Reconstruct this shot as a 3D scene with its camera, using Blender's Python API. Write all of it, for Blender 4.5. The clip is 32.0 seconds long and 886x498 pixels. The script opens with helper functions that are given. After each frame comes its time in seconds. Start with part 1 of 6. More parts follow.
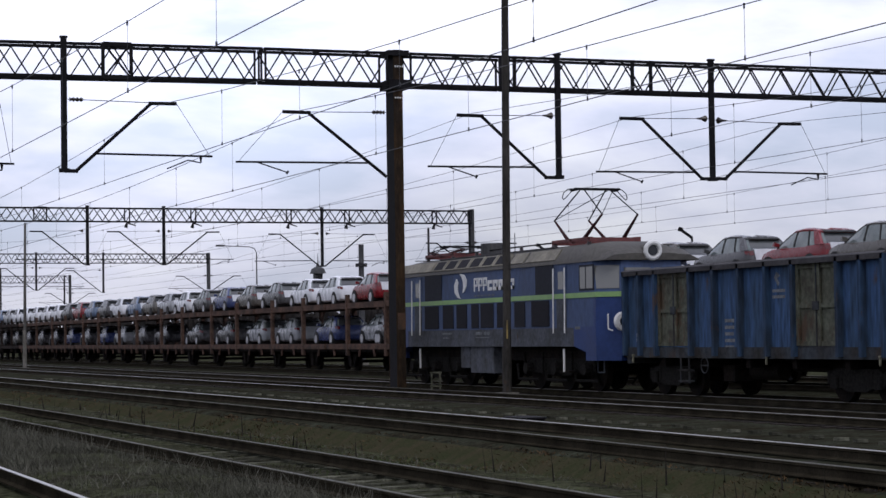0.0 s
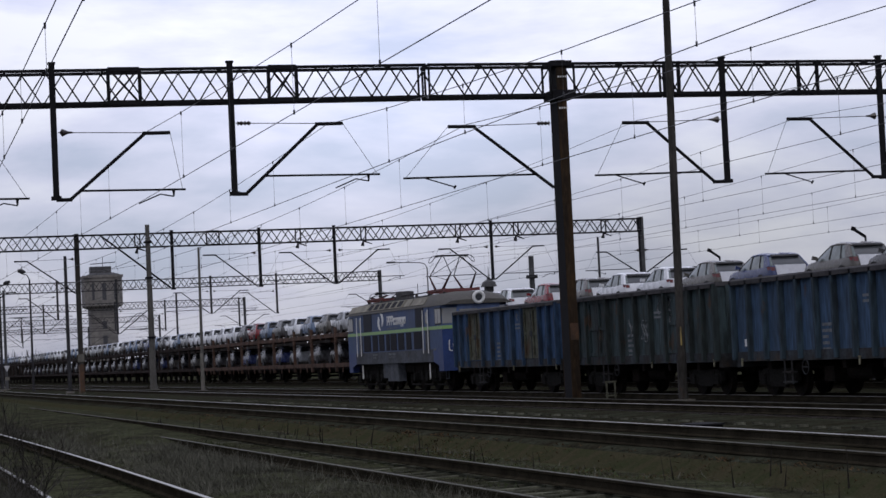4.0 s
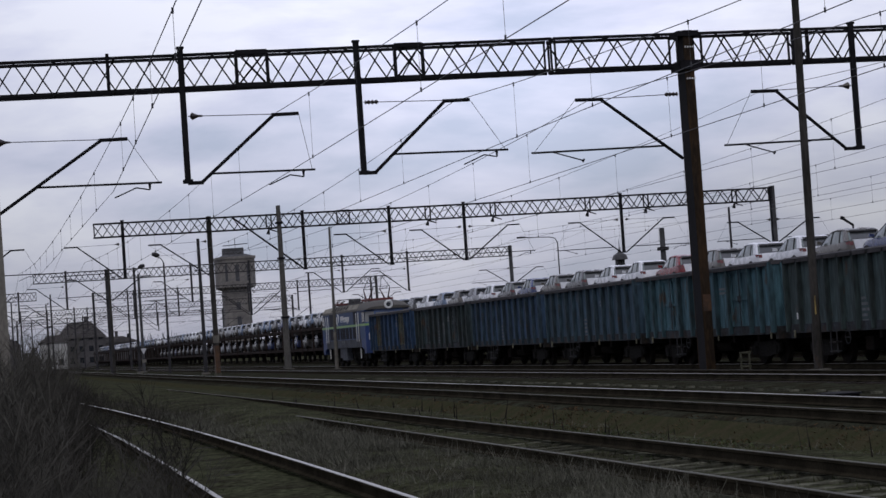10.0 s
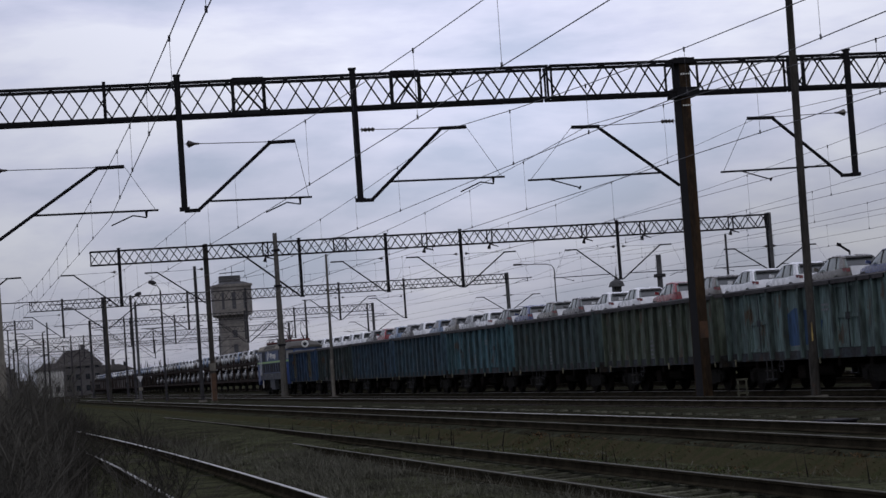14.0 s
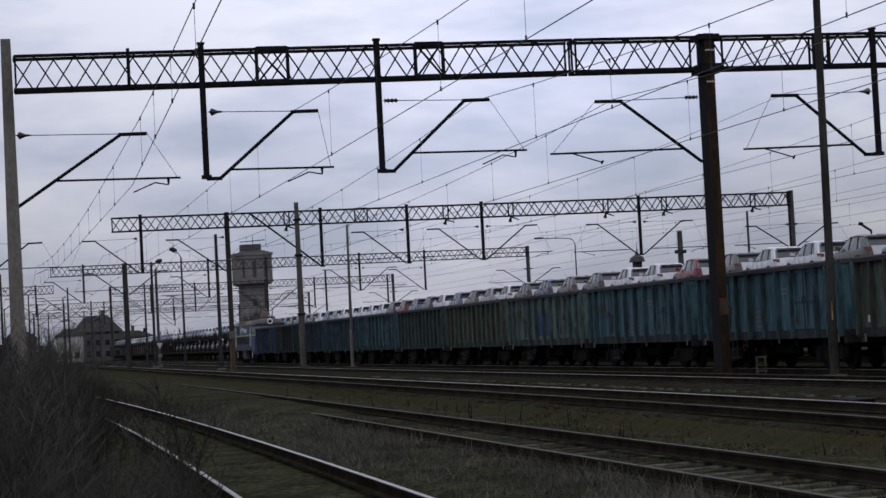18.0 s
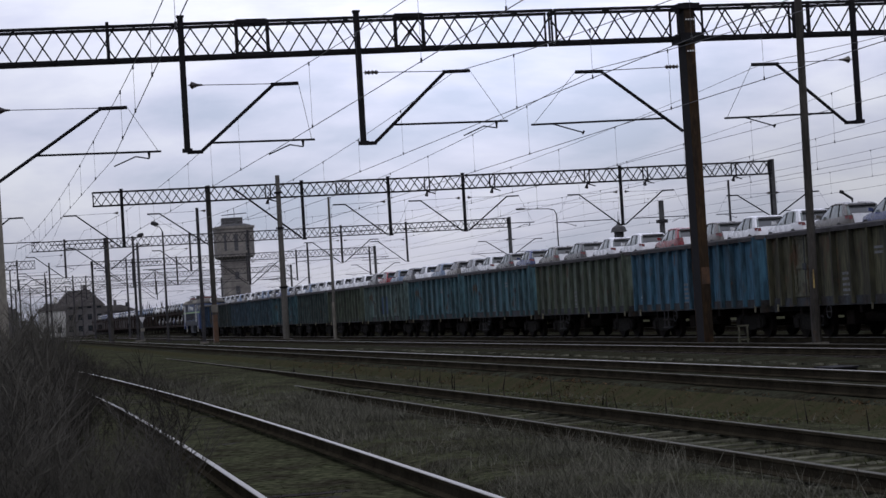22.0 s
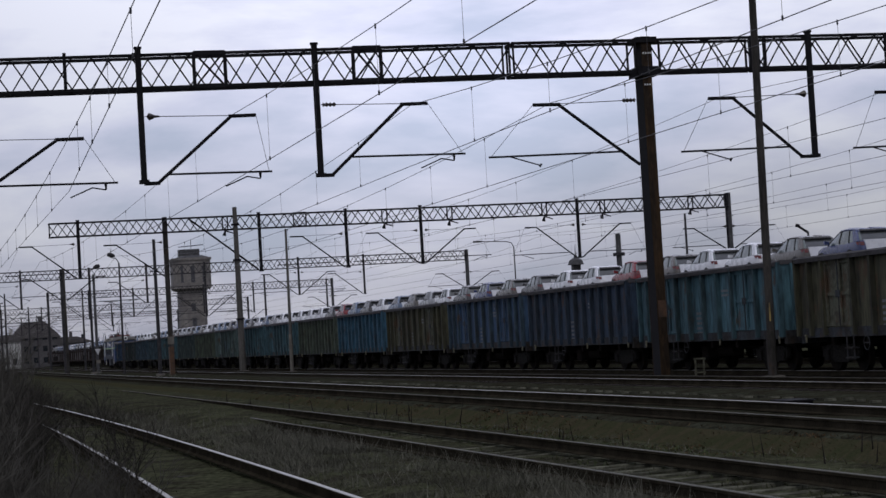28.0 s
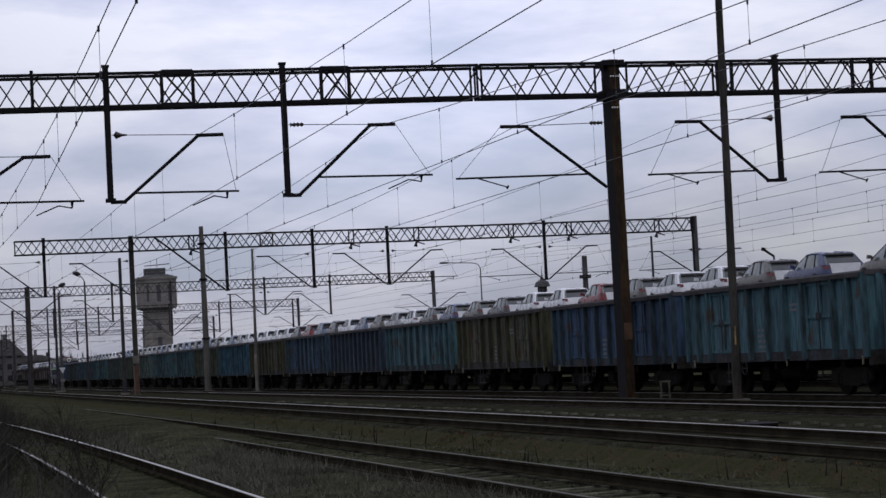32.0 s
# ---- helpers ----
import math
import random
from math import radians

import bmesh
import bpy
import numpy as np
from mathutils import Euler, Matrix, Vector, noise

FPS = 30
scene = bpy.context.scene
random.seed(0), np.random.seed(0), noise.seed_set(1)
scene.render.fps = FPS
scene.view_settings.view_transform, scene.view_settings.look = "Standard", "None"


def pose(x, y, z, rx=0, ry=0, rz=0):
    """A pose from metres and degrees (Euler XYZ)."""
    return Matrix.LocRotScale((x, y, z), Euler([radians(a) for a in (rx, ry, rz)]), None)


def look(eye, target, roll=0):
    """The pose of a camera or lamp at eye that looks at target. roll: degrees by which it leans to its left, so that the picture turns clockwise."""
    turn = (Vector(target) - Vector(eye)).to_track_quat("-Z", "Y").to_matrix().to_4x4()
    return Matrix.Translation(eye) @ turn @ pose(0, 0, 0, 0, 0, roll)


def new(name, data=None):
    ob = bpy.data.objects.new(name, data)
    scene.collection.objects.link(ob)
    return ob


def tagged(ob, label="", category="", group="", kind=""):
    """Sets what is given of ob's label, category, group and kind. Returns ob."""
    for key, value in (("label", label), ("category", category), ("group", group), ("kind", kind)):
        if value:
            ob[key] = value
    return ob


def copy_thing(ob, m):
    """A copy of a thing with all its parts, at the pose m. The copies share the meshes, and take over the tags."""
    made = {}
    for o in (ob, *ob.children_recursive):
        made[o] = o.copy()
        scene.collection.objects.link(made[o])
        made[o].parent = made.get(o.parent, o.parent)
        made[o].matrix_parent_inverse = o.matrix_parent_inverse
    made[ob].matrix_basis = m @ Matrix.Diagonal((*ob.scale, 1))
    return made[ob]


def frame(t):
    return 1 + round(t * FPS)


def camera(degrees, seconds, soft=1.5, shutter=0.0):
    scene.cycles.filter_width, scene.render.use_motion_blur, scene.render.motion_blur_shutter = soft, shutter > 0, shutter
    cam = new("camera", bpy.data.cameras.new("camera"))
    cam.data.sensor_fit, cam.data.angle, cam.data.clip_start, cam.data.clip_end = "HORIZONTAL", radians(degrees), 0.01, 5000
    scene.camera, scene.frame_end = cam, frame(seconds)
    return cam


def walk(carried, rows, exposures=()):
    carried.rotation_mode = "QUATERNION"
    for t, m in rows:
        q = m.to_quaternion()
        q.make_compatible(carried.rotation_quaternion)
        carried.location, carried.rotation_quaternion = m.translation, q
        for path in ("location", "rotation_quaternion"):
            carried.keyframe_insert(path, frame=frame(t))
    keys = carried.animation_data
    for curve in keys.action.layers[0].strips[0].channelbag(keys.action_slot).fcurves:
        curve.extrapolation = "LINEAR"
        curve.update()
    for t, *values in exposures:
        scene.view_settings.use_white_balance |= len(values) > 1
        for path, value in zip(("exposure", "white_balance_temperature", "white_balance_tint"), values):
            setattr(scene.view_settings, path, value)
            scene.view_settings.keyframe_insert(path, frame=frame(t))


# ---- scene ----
RAIL = 0.2          # height of the rail heads
cam = camera(23.315, 32.0, soft=1.5)
walk(cam, [
    (0.0, pose(0, 0, 1.814, 92.324, 0.818, -20.622)),
    (0.5, pose(0, 0, 1.814, 92.164, 0.862, -19.322)),
    (1.0, pose(0, 0, 1.814, 92.263, 1.047, -19.008)),
    (1.5, pose(0, 0, 1.814, 92.152, 1.593, -18.297)),
    (2.0, pose(0, 0, 1.814, 92.276, 1.776, -17.742)),
    (2.5, pose(0, 0, 1.814, 92.423, 1.882, -17.305)),
    (3.0, pose(0, 0, 1.814, 92.600, 2.162, -16.760)),
    (3.5, pose(0, 0, 1.814, 92.748, 2.380, -16.337)),
    (5.5, pose(0, 0, 1.814, 92.734, 3.640, -15.351)),
    (6.0, pose(0, 0, 1.814, 92.670, 3.307, -15.364)),
    (6.5, pose(0, 0, 1.814, 92.549, 3.219, -15.261)),
    (7.0, pose(0, 0, 1.814, 91.999, 3.235, -15.027)),
    (7.5, pose(0, 0, 1.814, 91.860, 3.524, -14.693)),
    (8.0, pose(0, 0, 1.814, 91.855, 3.494, -14.076)),
    (8.5, pose(0, 0, 1.814, 91.879, 3.545, -13.440)),
    (9.0, pose(0, 0, 1.814, 91.889, 3.617, -12.811)),
    (9.5, pose(0, 0, 1.814, 91.991, 3.656, -12.625)),
    (10.0, pose(0, 0, 1.814, 92.329, 3.892, -12.469)),
    (10.5, pose(0, 0, 1.814, 92.593, 4.084, -12.458)),
    (11.0, pose(0, 0, 1.814, 92.776, 4.113, -12.471)),
    (11.5, pose(0, 0, 1.814, 92.854, 4.078, -12.516)),
    (12.0, pose(0, 0, 1.814, 92.798, 4.192, -12.569)),
    (12.5, pose(0, 0, 1.814, 92.806, 4.235, -12.612)),
    (13.0, pose(0, 0, 1.814, 92.847, 4.063, -12.629)),
    (13.5, pose(0, 0, 1.814, 92.966, 4.079, -12.536)),
    (15.5, pose(0, 0, 1.814, 93.180, 3.569, -12.712)),
    (16.0, pose(0, 0, 1.814, 93.302, 3.572, -12.661)),
    (16.5, pose(0, 0, 1.814, 93.486, 3.477, -12.598)),
    (17.0, pose(0, 0, 1.814, 93.584, 3.204, -12.415)),
    (17.5, pose(0, 0, 1.814, 92.812, 3.107, -12.265)),
    (18.0, pose(0, 0, 1.814, 92.338, 2.971, -12.044)),
    (18.5, pose(0, 0, 1.814, 92.179, 2.790, -11.777)),
    (19.0, pose(0, 0, 1.814, 92.026, 3.027, -11.533)),
    (19.5, pose(0, 0, 1.814, 91.842, 3.269, -11.618)),
    (20.0, pose(0, 0, 1.814, 91.713, 3.180, -11.707)),
    (20.5, pose(0, 0, 1.814, 91.620, 3.220, -11.911)),
    (21.0, pose(0, 0, 1.814, 91.545, 3.247, -12.215)),
    (21.5, pose(0, 0, 1.814, 91.546, 3.208, -12.365)),
    (22.0, pose(0, 0, 1.814, 91.553, 3.479, -12.512)),
    (22.5, pose(0, 0, 1.814, 91.498, 3.593, -12.799)),
    (23.0, pose(0, 0, 1.814, 91.495, 3.700, -13.012)),
    (23.5, pose(0, 0, 1.814, 91.515, 3.530, -13.142)),
    (24.0, pose(0, 0, 1.814, 91.610, 3.510, -13.213)),
    (24.5, pose(0, 0, 1.814, 91.754, 3.503, -13.252)),
    (25.0, pose(0, 0, 1.814, 91.997, 3.379, -13.255)),
    (25.5, pose(0, 0, 1.814, 92.234, 3.137, -13.390)),
    (26.0, pose(0, 0, 1.814, 92.536, 3.298, -13.431)),
    (26.5, pose(0, 0, 1.814, 92.639, 3.389, -13.672)),
    (28.5, pose(0, 0, 1.814, 92.297, 3.330, -13.644)),
    (29.0, pose(0, 0, 1.814, 92.381, 2.940, -13.808)),
    (29.5, pose(0, 0, 1.814, 92.761, 3.030, -13.692)),
    (30.0, pose(0, 0, 1.814, 92.913, 2.813, -13.738)),
    (30.5, pose(0, 0, 1.814, 92.963, 2.770, -13.801)),
    (31.0, pose(0, 0, 1.814, 93.067, 3.174, -14.035)),
    (31.5, pose(0, 0, 1.814, 93.071, 3.075, -14.323)),
    (32.0, pose(0, 0, 1.814, 92.861, 2.952, -14.571)),
], exposures=[(0.0, 0.62), (1.0, 0.66), (2.0, 0.62), (3.0, 0.36), (6.0, 0.24), (7.0, 0.36), (8.0, 0.42), (9.0, 0.36), (10.0, 0.16), (11.0, 0.10), (13.0, 0.06), (16.0, -0.08), (17.0, -0.12), (18.0, 0.08), (19.0, 0.18), (21.0, 0.32), (22.0, 0.36), (24.0, 0.34), (25.0, 0.22), (26.0, 0.1), (29.0, 0.1), (30.0, 0.04), (32.0, 0.10)])

# ---- world, sun ----
world = bpy.data.worlds.new("overcast_sky")
scene.world = world
world.use_nodes = True
wn, wl = world.node_tree.nodes, world.node_tree.links
wn.clear()
w_out = wn.new("ShaderNodeOutputWorld")
w_bg = wn.new("ShaderNodeBackground")
w_sky = wn.new("ShaderNodeTexSky")
w_sky.sky_type = "NISHITA"
w_sky.sun_disc = False
w_sky.sun_elevation, w_sky.sun_rotation = radians(50), radians(198)
w_dim = wn.new("ShaderNodeVectorMath")
w_dim.operation = "SCALE"
w_dim.inputs["Scale"].default_value = 0.12
w_co = wn.new("ShaderNodeTexCoord")
w_map = wn.new("ShaderNodeMapping")
w_map.inputs["Scale"].default_value = (1.0, 1.0, 3.6)
w_map.inputs["Location"].default_value = (0.35, 0.1, 0.2)
w_n1, w_n2 = wn.new("ShaderNodeTexNoise"), wn.new("ShaderNodeTexNoise")
w_n1.inputs["Scale"].default_value, w_n1.inputs["Detail"].default_value = 4.2, 7.0
w_n1.inputs["Roughness"].default_value, w_n1.inputs["Distortion"].default_value = 0.58, 0.25
w_n2.inputs["Scale"].default_value, w_n2.inputs["Detail"].default_value = 13.0, 4.0
w_sum = wn.new("ShaderNodeMix")
w_sum.inputs[0].default_value = 0.28
w_ramp = wn.new("ShaderNodeValToRGB")
w_ramp.color_ramp.elements[0].position, w_ramp.color_ramp.elements[0].color = 0.40, (0.465, 0.505, 0.67, 1)
w_ramp.color_ramp.elements[1].position, w_ramp.color_ramp.elements[1].color = 0.60, (0.80, 0.805, 0.93, 1)
w_mid = w_ramp.color_ramp.elements.new(0.50)
w_mid.color = (0.635, 0.645, 0.82, 1)
# the cloud deck greys towards the horizon
w_xyz = wn.new("ShaderNodeSeparateXYZ")
w_low = wn.new("ShaderNodeMapRange")
w_low.inputs["From Min"].default_value, w_low.inputs["From Max"].default_value = 0.0, 0.19
w_low.inputs["To Min"].default_value, w_low.inputs["To Max"].default_value = 0.57, 1.26
w_grey = wn.new("ShaderNodeVectorMath")
w_grey.operation = "SCALE"
w_east = wn.new("ShaderNodeMapRange")
w_east.inputs["From Min"].default_value, w_east.inputs["From Max"].default_value = 0.15, 0.6
w_east.inputs["To Min"].default_value, w_east.inputs["To Max"].default_value = 1.0, 0.78
w_west = wn.new("ShaderNodeMapRange")
w_west.inputs["From Min"].default_value, w_west.inputs["From Max"].default_value = -0.05, 0.2
w_west.inputs["To Min"].default_value, w_west.inputs["To Max"].default_value = 0.70, 1.0
w_side = wn.new("ShaderNodeMath")
w_side.operation = "MULTIPLY"
w_both = wn.new("ShaderNodeMath")
w_both.operation = "MULTIPLY"


def cloud(x, z, wide, high, gain):
    """A soft heavier or thinner patch of the cloud deck round the direction x, z: a factor on its brightness."""
    def step(op, a, b):
        n = wn.new("ShaderNodeMath")
        n.operation = op
        for socket, v in zip(n.inputs, (a, b)):
            if isinstance(v, float):
                socket.default_value = v
            else:
                wl.new(v, socket)
        return n.outputs[0]
    u = step("DIVIDE", step("SUBTRACT", w_xyz.outputs["X"], x), wide)
    v = step("DIVIDE", step("SUBTRACT", w_xyz.outputs["Z"], z), high)
    r2 = step("ADD", step("MULTIPLY", u, u), step("MULTIPLY", v, v))
    return step("ADD", step("MULTIPLY", step("POWER", 2.718, step("MULTIPLY", r2, -1.0)), gain), 1.0)


w_mix = wn.new("ShaderNodeMix")
w_mix.data_type = "RGBA"
w_mix.inputs[0].default_value = 0.90
wl.new(w_co.outputs["Generated"], w_map.inputs["Vector"])
wl.new(w_map.outputs[0], w_n1.inputs["Vector"])
wl.new(w_map.outputs[0], w_n2.inputs["Vector"])
wl.new(w_n1.outputs["Fac"], w_sum.inputs[2])
wl.new(w_n2.outputs["Fac"], w_sum.inputs[3])
wl.new(w_sum.outputs[0], w_ramp.inputs[0])
wl.new(w_co.outputs["Generated"], w_xyz.inputs[0])
wl.new(w_xyz.outputs["Z"], w_low.inputs["Value"])
wl.new(w_ramp.outputs[0], w_grey.inputs[0])
wl.new(w_xyz.outputs["X"], w_east.inputs["Value"])
wl.new(w_low.outputs[0], w_both.inputs[0])
wl.new(w_xyz.outputs["X"], w_west.inputs["Value"])
wl.new(w_east.outputs[0], w_side.inputs[0])
wl.new(w_west.outputs[0], w_side.inputs[1])
w_patch = wn.new("ShaderNodeMath")
w_patch.operation = "MULTIPLY"
wl.new(cloud(0.375, 0.050, 0.11, 0.04, -0.23), w_patch.inputs[0])
wl.new(cloud(0.265, 0.105, 0.08, 0.05, 0.27), w_patch.inputs[1])
w_all = wn.new("ShaderNodeMath")
w_all.operation = "MULTIPLY"
wl.new(w_side.outputs[0], w_all.inputs[0])
wl.new(w_patch.outputs[0], w_all.inputs[1])
wl.new(w_all.outputs[0], w_both.inputs[1])
wl.new(w_both.outputs[0], w_grey.inputs["Scale"])
wl.new(w_sky.outputs[0], w_dim.inputs[0])
wl.new(w_dim.outputs[0], w_mix.inputs[6])
wl.new(w_grey.outputs[0], w_mix.inputs[7])
wl.new(w_mix.outputs[2], w_bg.inputs["Color"])
w_bg.inputs["Strength"].default_value = 1.0
wl.new(w_bg.outputs[0], w_out.inputs[0])

sun = new("sun", bpy.data.lights.new("sun", "SUN"))
sun.data.energy, sun.data.angle, sun.data.color = 0.5, radians(25), (1.0, 0.96, 0.9)
sun.matrix_world = look((-10, -30, 48), (0, 0, 10))


# ---- mesh helpers ----
class Mesh:
    """Vertices and faces gathered piece by piece."""

    def __init__(self):
        self.v, self.f = [], []

    def add(self, verts, faces):
        n = len(self.v)
        self.v.extend(verts)
        self.f.extend([tuple(i + n for i in q) for q in faces])
        return self

    def box(self, x0, x1, y0, y1, z0, z1, c=0.0):
        """A box, its upright edges chamfered by c."""
        if c <= 0:
            return self.prism([(x0, y0), (x1, y0), (x1, y1), (x0, y1)], z0, z1)
        return self.prism([(x0 + c, y0), (x1 - c, y0), (x1, y0 + c), (x1, y1 - c), (x1 - c, y1), (x0 + c, y1), (x0, y1 - c), (x0, y0 + c)], z0, z1)

    def prism(self, ring, a, b, axis="z"):
        """A ring of 2D points pushed from a to b along an axis."""
        def at(p, w):
            return (p[0], p[1], w) if axis == "z" else ((p[0], w, p[1]) if axis == "y" else (w, p[0], p[1]))
        n = len(ring)
        verts = [at(p, a) for p in ring] + [at(p, b) for p in ring]
        faces = [(i, (i + 1) % n, n + (i + 1) % n, n + i) for i in range(n)]
        faces += [tuple(range(n))[::-1], tuple(range(n, 2 * n))]
        return self.add(verts, faces)

    def tube(self, p, q, r, r2=None, n=6, caps=True):
        p, q = Vector(p), Vector(q)
        r2 = r if r2 is None else r2
        d = (q - p).normalized()
        a = d.orthogonal().normalized()
        b = d.cross(a)
        verts = []
        for o, k in ((p, r), (q, r2)):
            for i in range(n):
                t = 2 * math.pi * (i + 0.5) / n
                verts.append(tuple(o + (a * math.cos(t) + b * math.sin(t)) * k))
        faces = [(i, (i + 1) % n, n + (i + 1) % n, n + i) for i in range(n)]
        if caps:
            faces += [tuple(range(n))[::-1], tuple(range(n, 2 * n))]
        return self.add(verts, faces)

    def bar(self, p, q, w, h):
        """A straight bar of rectangular section between two points; w sideways, h upward."""
        p, q = Vector(p), Vector(q)
        d = (q - p).normalized()
        side = d.cross(Vector((0, 0, 1)))
        side = side.normalized() if side.length > 1e-4 else Vector((1, 0, 0))
        rise = side.cross(d)
        verts = [tuple(o + side * i * w / 2 + rise * j * h / 2) for o in (p, q) for i, j in ((-1, -1), (1, -1), (1, 1), (-1, 1))]
        return self.add(verts, [(0, 1, 2, 3), (7, 6, 5, 4), (0, 4, 5, 1), (1, 5, 6, 2), (2, 6, 7, 3), (3, 7, 4, 0)])

    def path(self, points, r, n=5):
        for p, q in zip(points, points[1:]):
            self.tube(p, q, r, n=n)
        return self

    def wire(self, points, r, n=4):
        """One unbroken thin tube along points that run mostly along y."""
        rings = [[(p[0] + r * math.cos(2 * math.pi * i / n), p[1], p[2] + r * math.sin(2 * math.pi * i / n)) for i in range(n)] for p in points]
        return self.loft(rings)

    def ring(self, centre, normal, radius, r, n=16, m=6):
        c, d = Vector(centre), Vector(normal).normalized()
        a = d.orthogonal().normalized()
        b = d.cross(a)
        verts, faces = [], []
        for i in range(n):
            t = 2 * math.pi * i / n
            out = a * math.cos(t) + b * math.sin(t)
            for j in range(m):
                u = 2 * math.pi * j / m
                verts.append(tuple(c + out * (radius + r * math.cos(u)) + d * r * math.sin(u)))
        for i in range(n):
            for j in range(m):
                k = (i + 1) % n
                faces.append((i * m + j, k * m + j, k * m + (j + 1) % m, i * m + (j + 1) % m))
        return self.add(verts, faces)

    def loft(self, rings, closed_ends=True):
        """Rings of equal length joined one after another."""
        n = len(rings[0])
        verts = [p for ring in rings for p in ring]
        faces = []
        for k in range(len(rings) - 1):
            for i in range(n):
                j = (i + 1) % n
                faces.append((k * n + i, k * n + j, (k + 1) * n + j, (k + 1) * n + i))
        if closed_ends:
            faces += [tuple(range(n))[::-1], tuple(range((len(rings) - 1) * n, len(rings) * n))]
        return self.add(verts, faces)

    def data(self, name, material, smooth=False):
        me = bpy.data.meshes.new(name)
        me.from_pydata(self.v, [], self.f)
        bm = bmesh.new()
        bm.from_mesh(me)
        bmesh.ops.recalc_face_normals(bm, faces=bm.faces)
        bm.to_mesh(me)
        bm.free()
        me.materials.append(material)
        if smooth:
            me.shade_smooth()
            me.set_sharp_from_angle(angle=radians(38))
        return me


def part(name, mesh, material, parent=None, label="", smooth=False):
    """One mesh object, under its thing."""
    ob = new(name, mesh.data(name, material, smooth) if isinstance(mesh, Mesh) else mesh)
    if parent is not None:
        ob.parent = parent
    if label:
        ob["label"] = label
    return ob


def piece(name, data, parent, m):
    """One of many alike pieces on shared mesh data."""
    ob = new(name, data)
    ob.parent = parent
    ob.matrix_basis = m
    return ob


def thing(name, label, category, group="", m=None, kind=""):
    ob = new(name)
    ob.empty_display_size = 0.2
    if m is not None:
        ob.matrix_basis = m
    return tagged(ob, label, category, group, kind)


# ---- materials ----
def material(name, colour, rough=0.7, metal=0.0, vary=0.25, scale=3.0, fine=40.0, bump=0.15, tint=None, per_object=0.0, stretch=(1, 1, 1), spec=0.5, rust=0.0):
    """A painted or natural surface: a broad stain, a fine grain and a little relief."""
    ma = bpy.data.materials.new(name)
    ma.use_nodes = True
    n, l = ma.node_tree.nodes, ma.node_tree.links
    b = n["Principled BSDF"]
    co = n.new("ShaderNodeTexCoord")
    mp = n.new("ShaderNodeMapping")
    mp.inputs["Scale"].default_value = stretch
    l.new(co.outputs["Object"], mp.inputs["Vector"])
    n1, n2 = n.new("ShaderNodeTexNoise"), n.new("ShaderNodeTexNoise")
    n1.inputs["Scale"].default_value, n1.inputs["Detail"].default_value = scale, 5.0
    n2.inputs["Scale"].default_value, n2.inputs["Detail"].default_value = fine, 3.0
    l.new(mp.outputs[0], n1.inputs["Vector"])
    l.new(mp.outputs[0], n2.inputs["Vector"])
    r1 = n.new("ShaderNodeValToRGB")
    t = tint or tuple(c * (1 - 1.4 * vary) for c in colour)
    r1.color_ramp.elements[0].position, r1.color_ramp.elements[0].color = 0.36, (*t, 1)
    r1.color_ramp.elements[1].position, r1.color_ramp.elements[1].color = 0.62, (*colour, 1)
    l.new(n1.outputs["Fac"], r1.inputs[0])
    grain = n.new("ShaderNodeMapRange")
    grain.inputs["From Min"].default_value, grain.inputs["From Max"].default_value = 0.25, 0.75
    grain.inputs["To Min"].default_value, grain.inputs["To Max"].default_value = 1 - vary, 1 + vary
    l.new(n2.outputs["Fac"], grain.inputs["Value"])
    mul = n.new("ShaderNodeVectorMath")
    mul.operation = "SCALE"
    l.new(r1.outputs[0], mul.inputs[0])
    l.new(grain.outputs[0], mul.inputs["Scale"])
    last = mul.outputs[0]
    if per_object:
        info = n.new("ShaderNodeObjectInfo")
        ob_range = n.new("ShaderNodeMapRange")
        ob_range.inputs["To Min"].default_value, ob_range.inputs["To Max"].default_value = 1 - per_object, 1 + per_object
        l.new(info.outputs["Random"], ob_range.inputs["Value"])
        m2 = n.new("ShaderNodeVectorMath")
        m2.operation = "SCALE"
        l.new(last, m2.inputs[0])
        l.new(ob_range.outputs[0], m2.inputs["Scale"])
        last = m2.outputs[0]
    if rust:
        n3 = n.new("ShaderNodeTexNoise")
        n3.inputs["Scale"].default_value, n3.inputs["Detail"].default_value, n3.inputs["Roughness"].default_value = 1.7, 9.0, 0.68
        m3 = n.new("ShaderNodeMapping")
        m3.inputs["Scale"].default_value, m3.inputs["Location"].default_value = (1.0, 1.0, 0.45), (3.1, 0.7, 1.9)
        l.new(co.outputs["Object"], m3.inputs["Vector"])
        l.new(m3.outputs[0], n3.inputs["Vector"])
        edge = n.new("ShaderNodeMapRange")
        edge.inputs["From Min"].default_value, edge.inputs["From Max"].default_value = 0.64 - 0.2 * rust, 0.72 - 0.2 * rust
        edge.inputs["To Max"].default_value = 0.85
        l.new(n3.outputs["Fac"], edge.inputs["Value"])
        rmix = n.new("ShaderNodeMix")
        rmix.data_type = "RGBA"
        rmix.inputs[7].default_value = (0.060, 0.036, 0.022, 1)
        l.new(edge.outputs[0], rmix.inputs[0])
        l.new(last, rmix.inputs[6])
        last = rmix.outputs[2]
    l.new(last, b.inputs["Base Color"])
    rr = n.new("ShaderNodeMapRange")
    rr.inputs["To Min"].default_value, rr.inputs["To Max"].default_value = max(0.05, rough - 0.15), min(1, rough + 0.12)
    l.new(n1.outputs["Fac"], rr.inputs["Value"])
    l.new(rr.outputs[0], b.inputs["Roughness"])
    b.inputs["Metallic"].default_value = metal
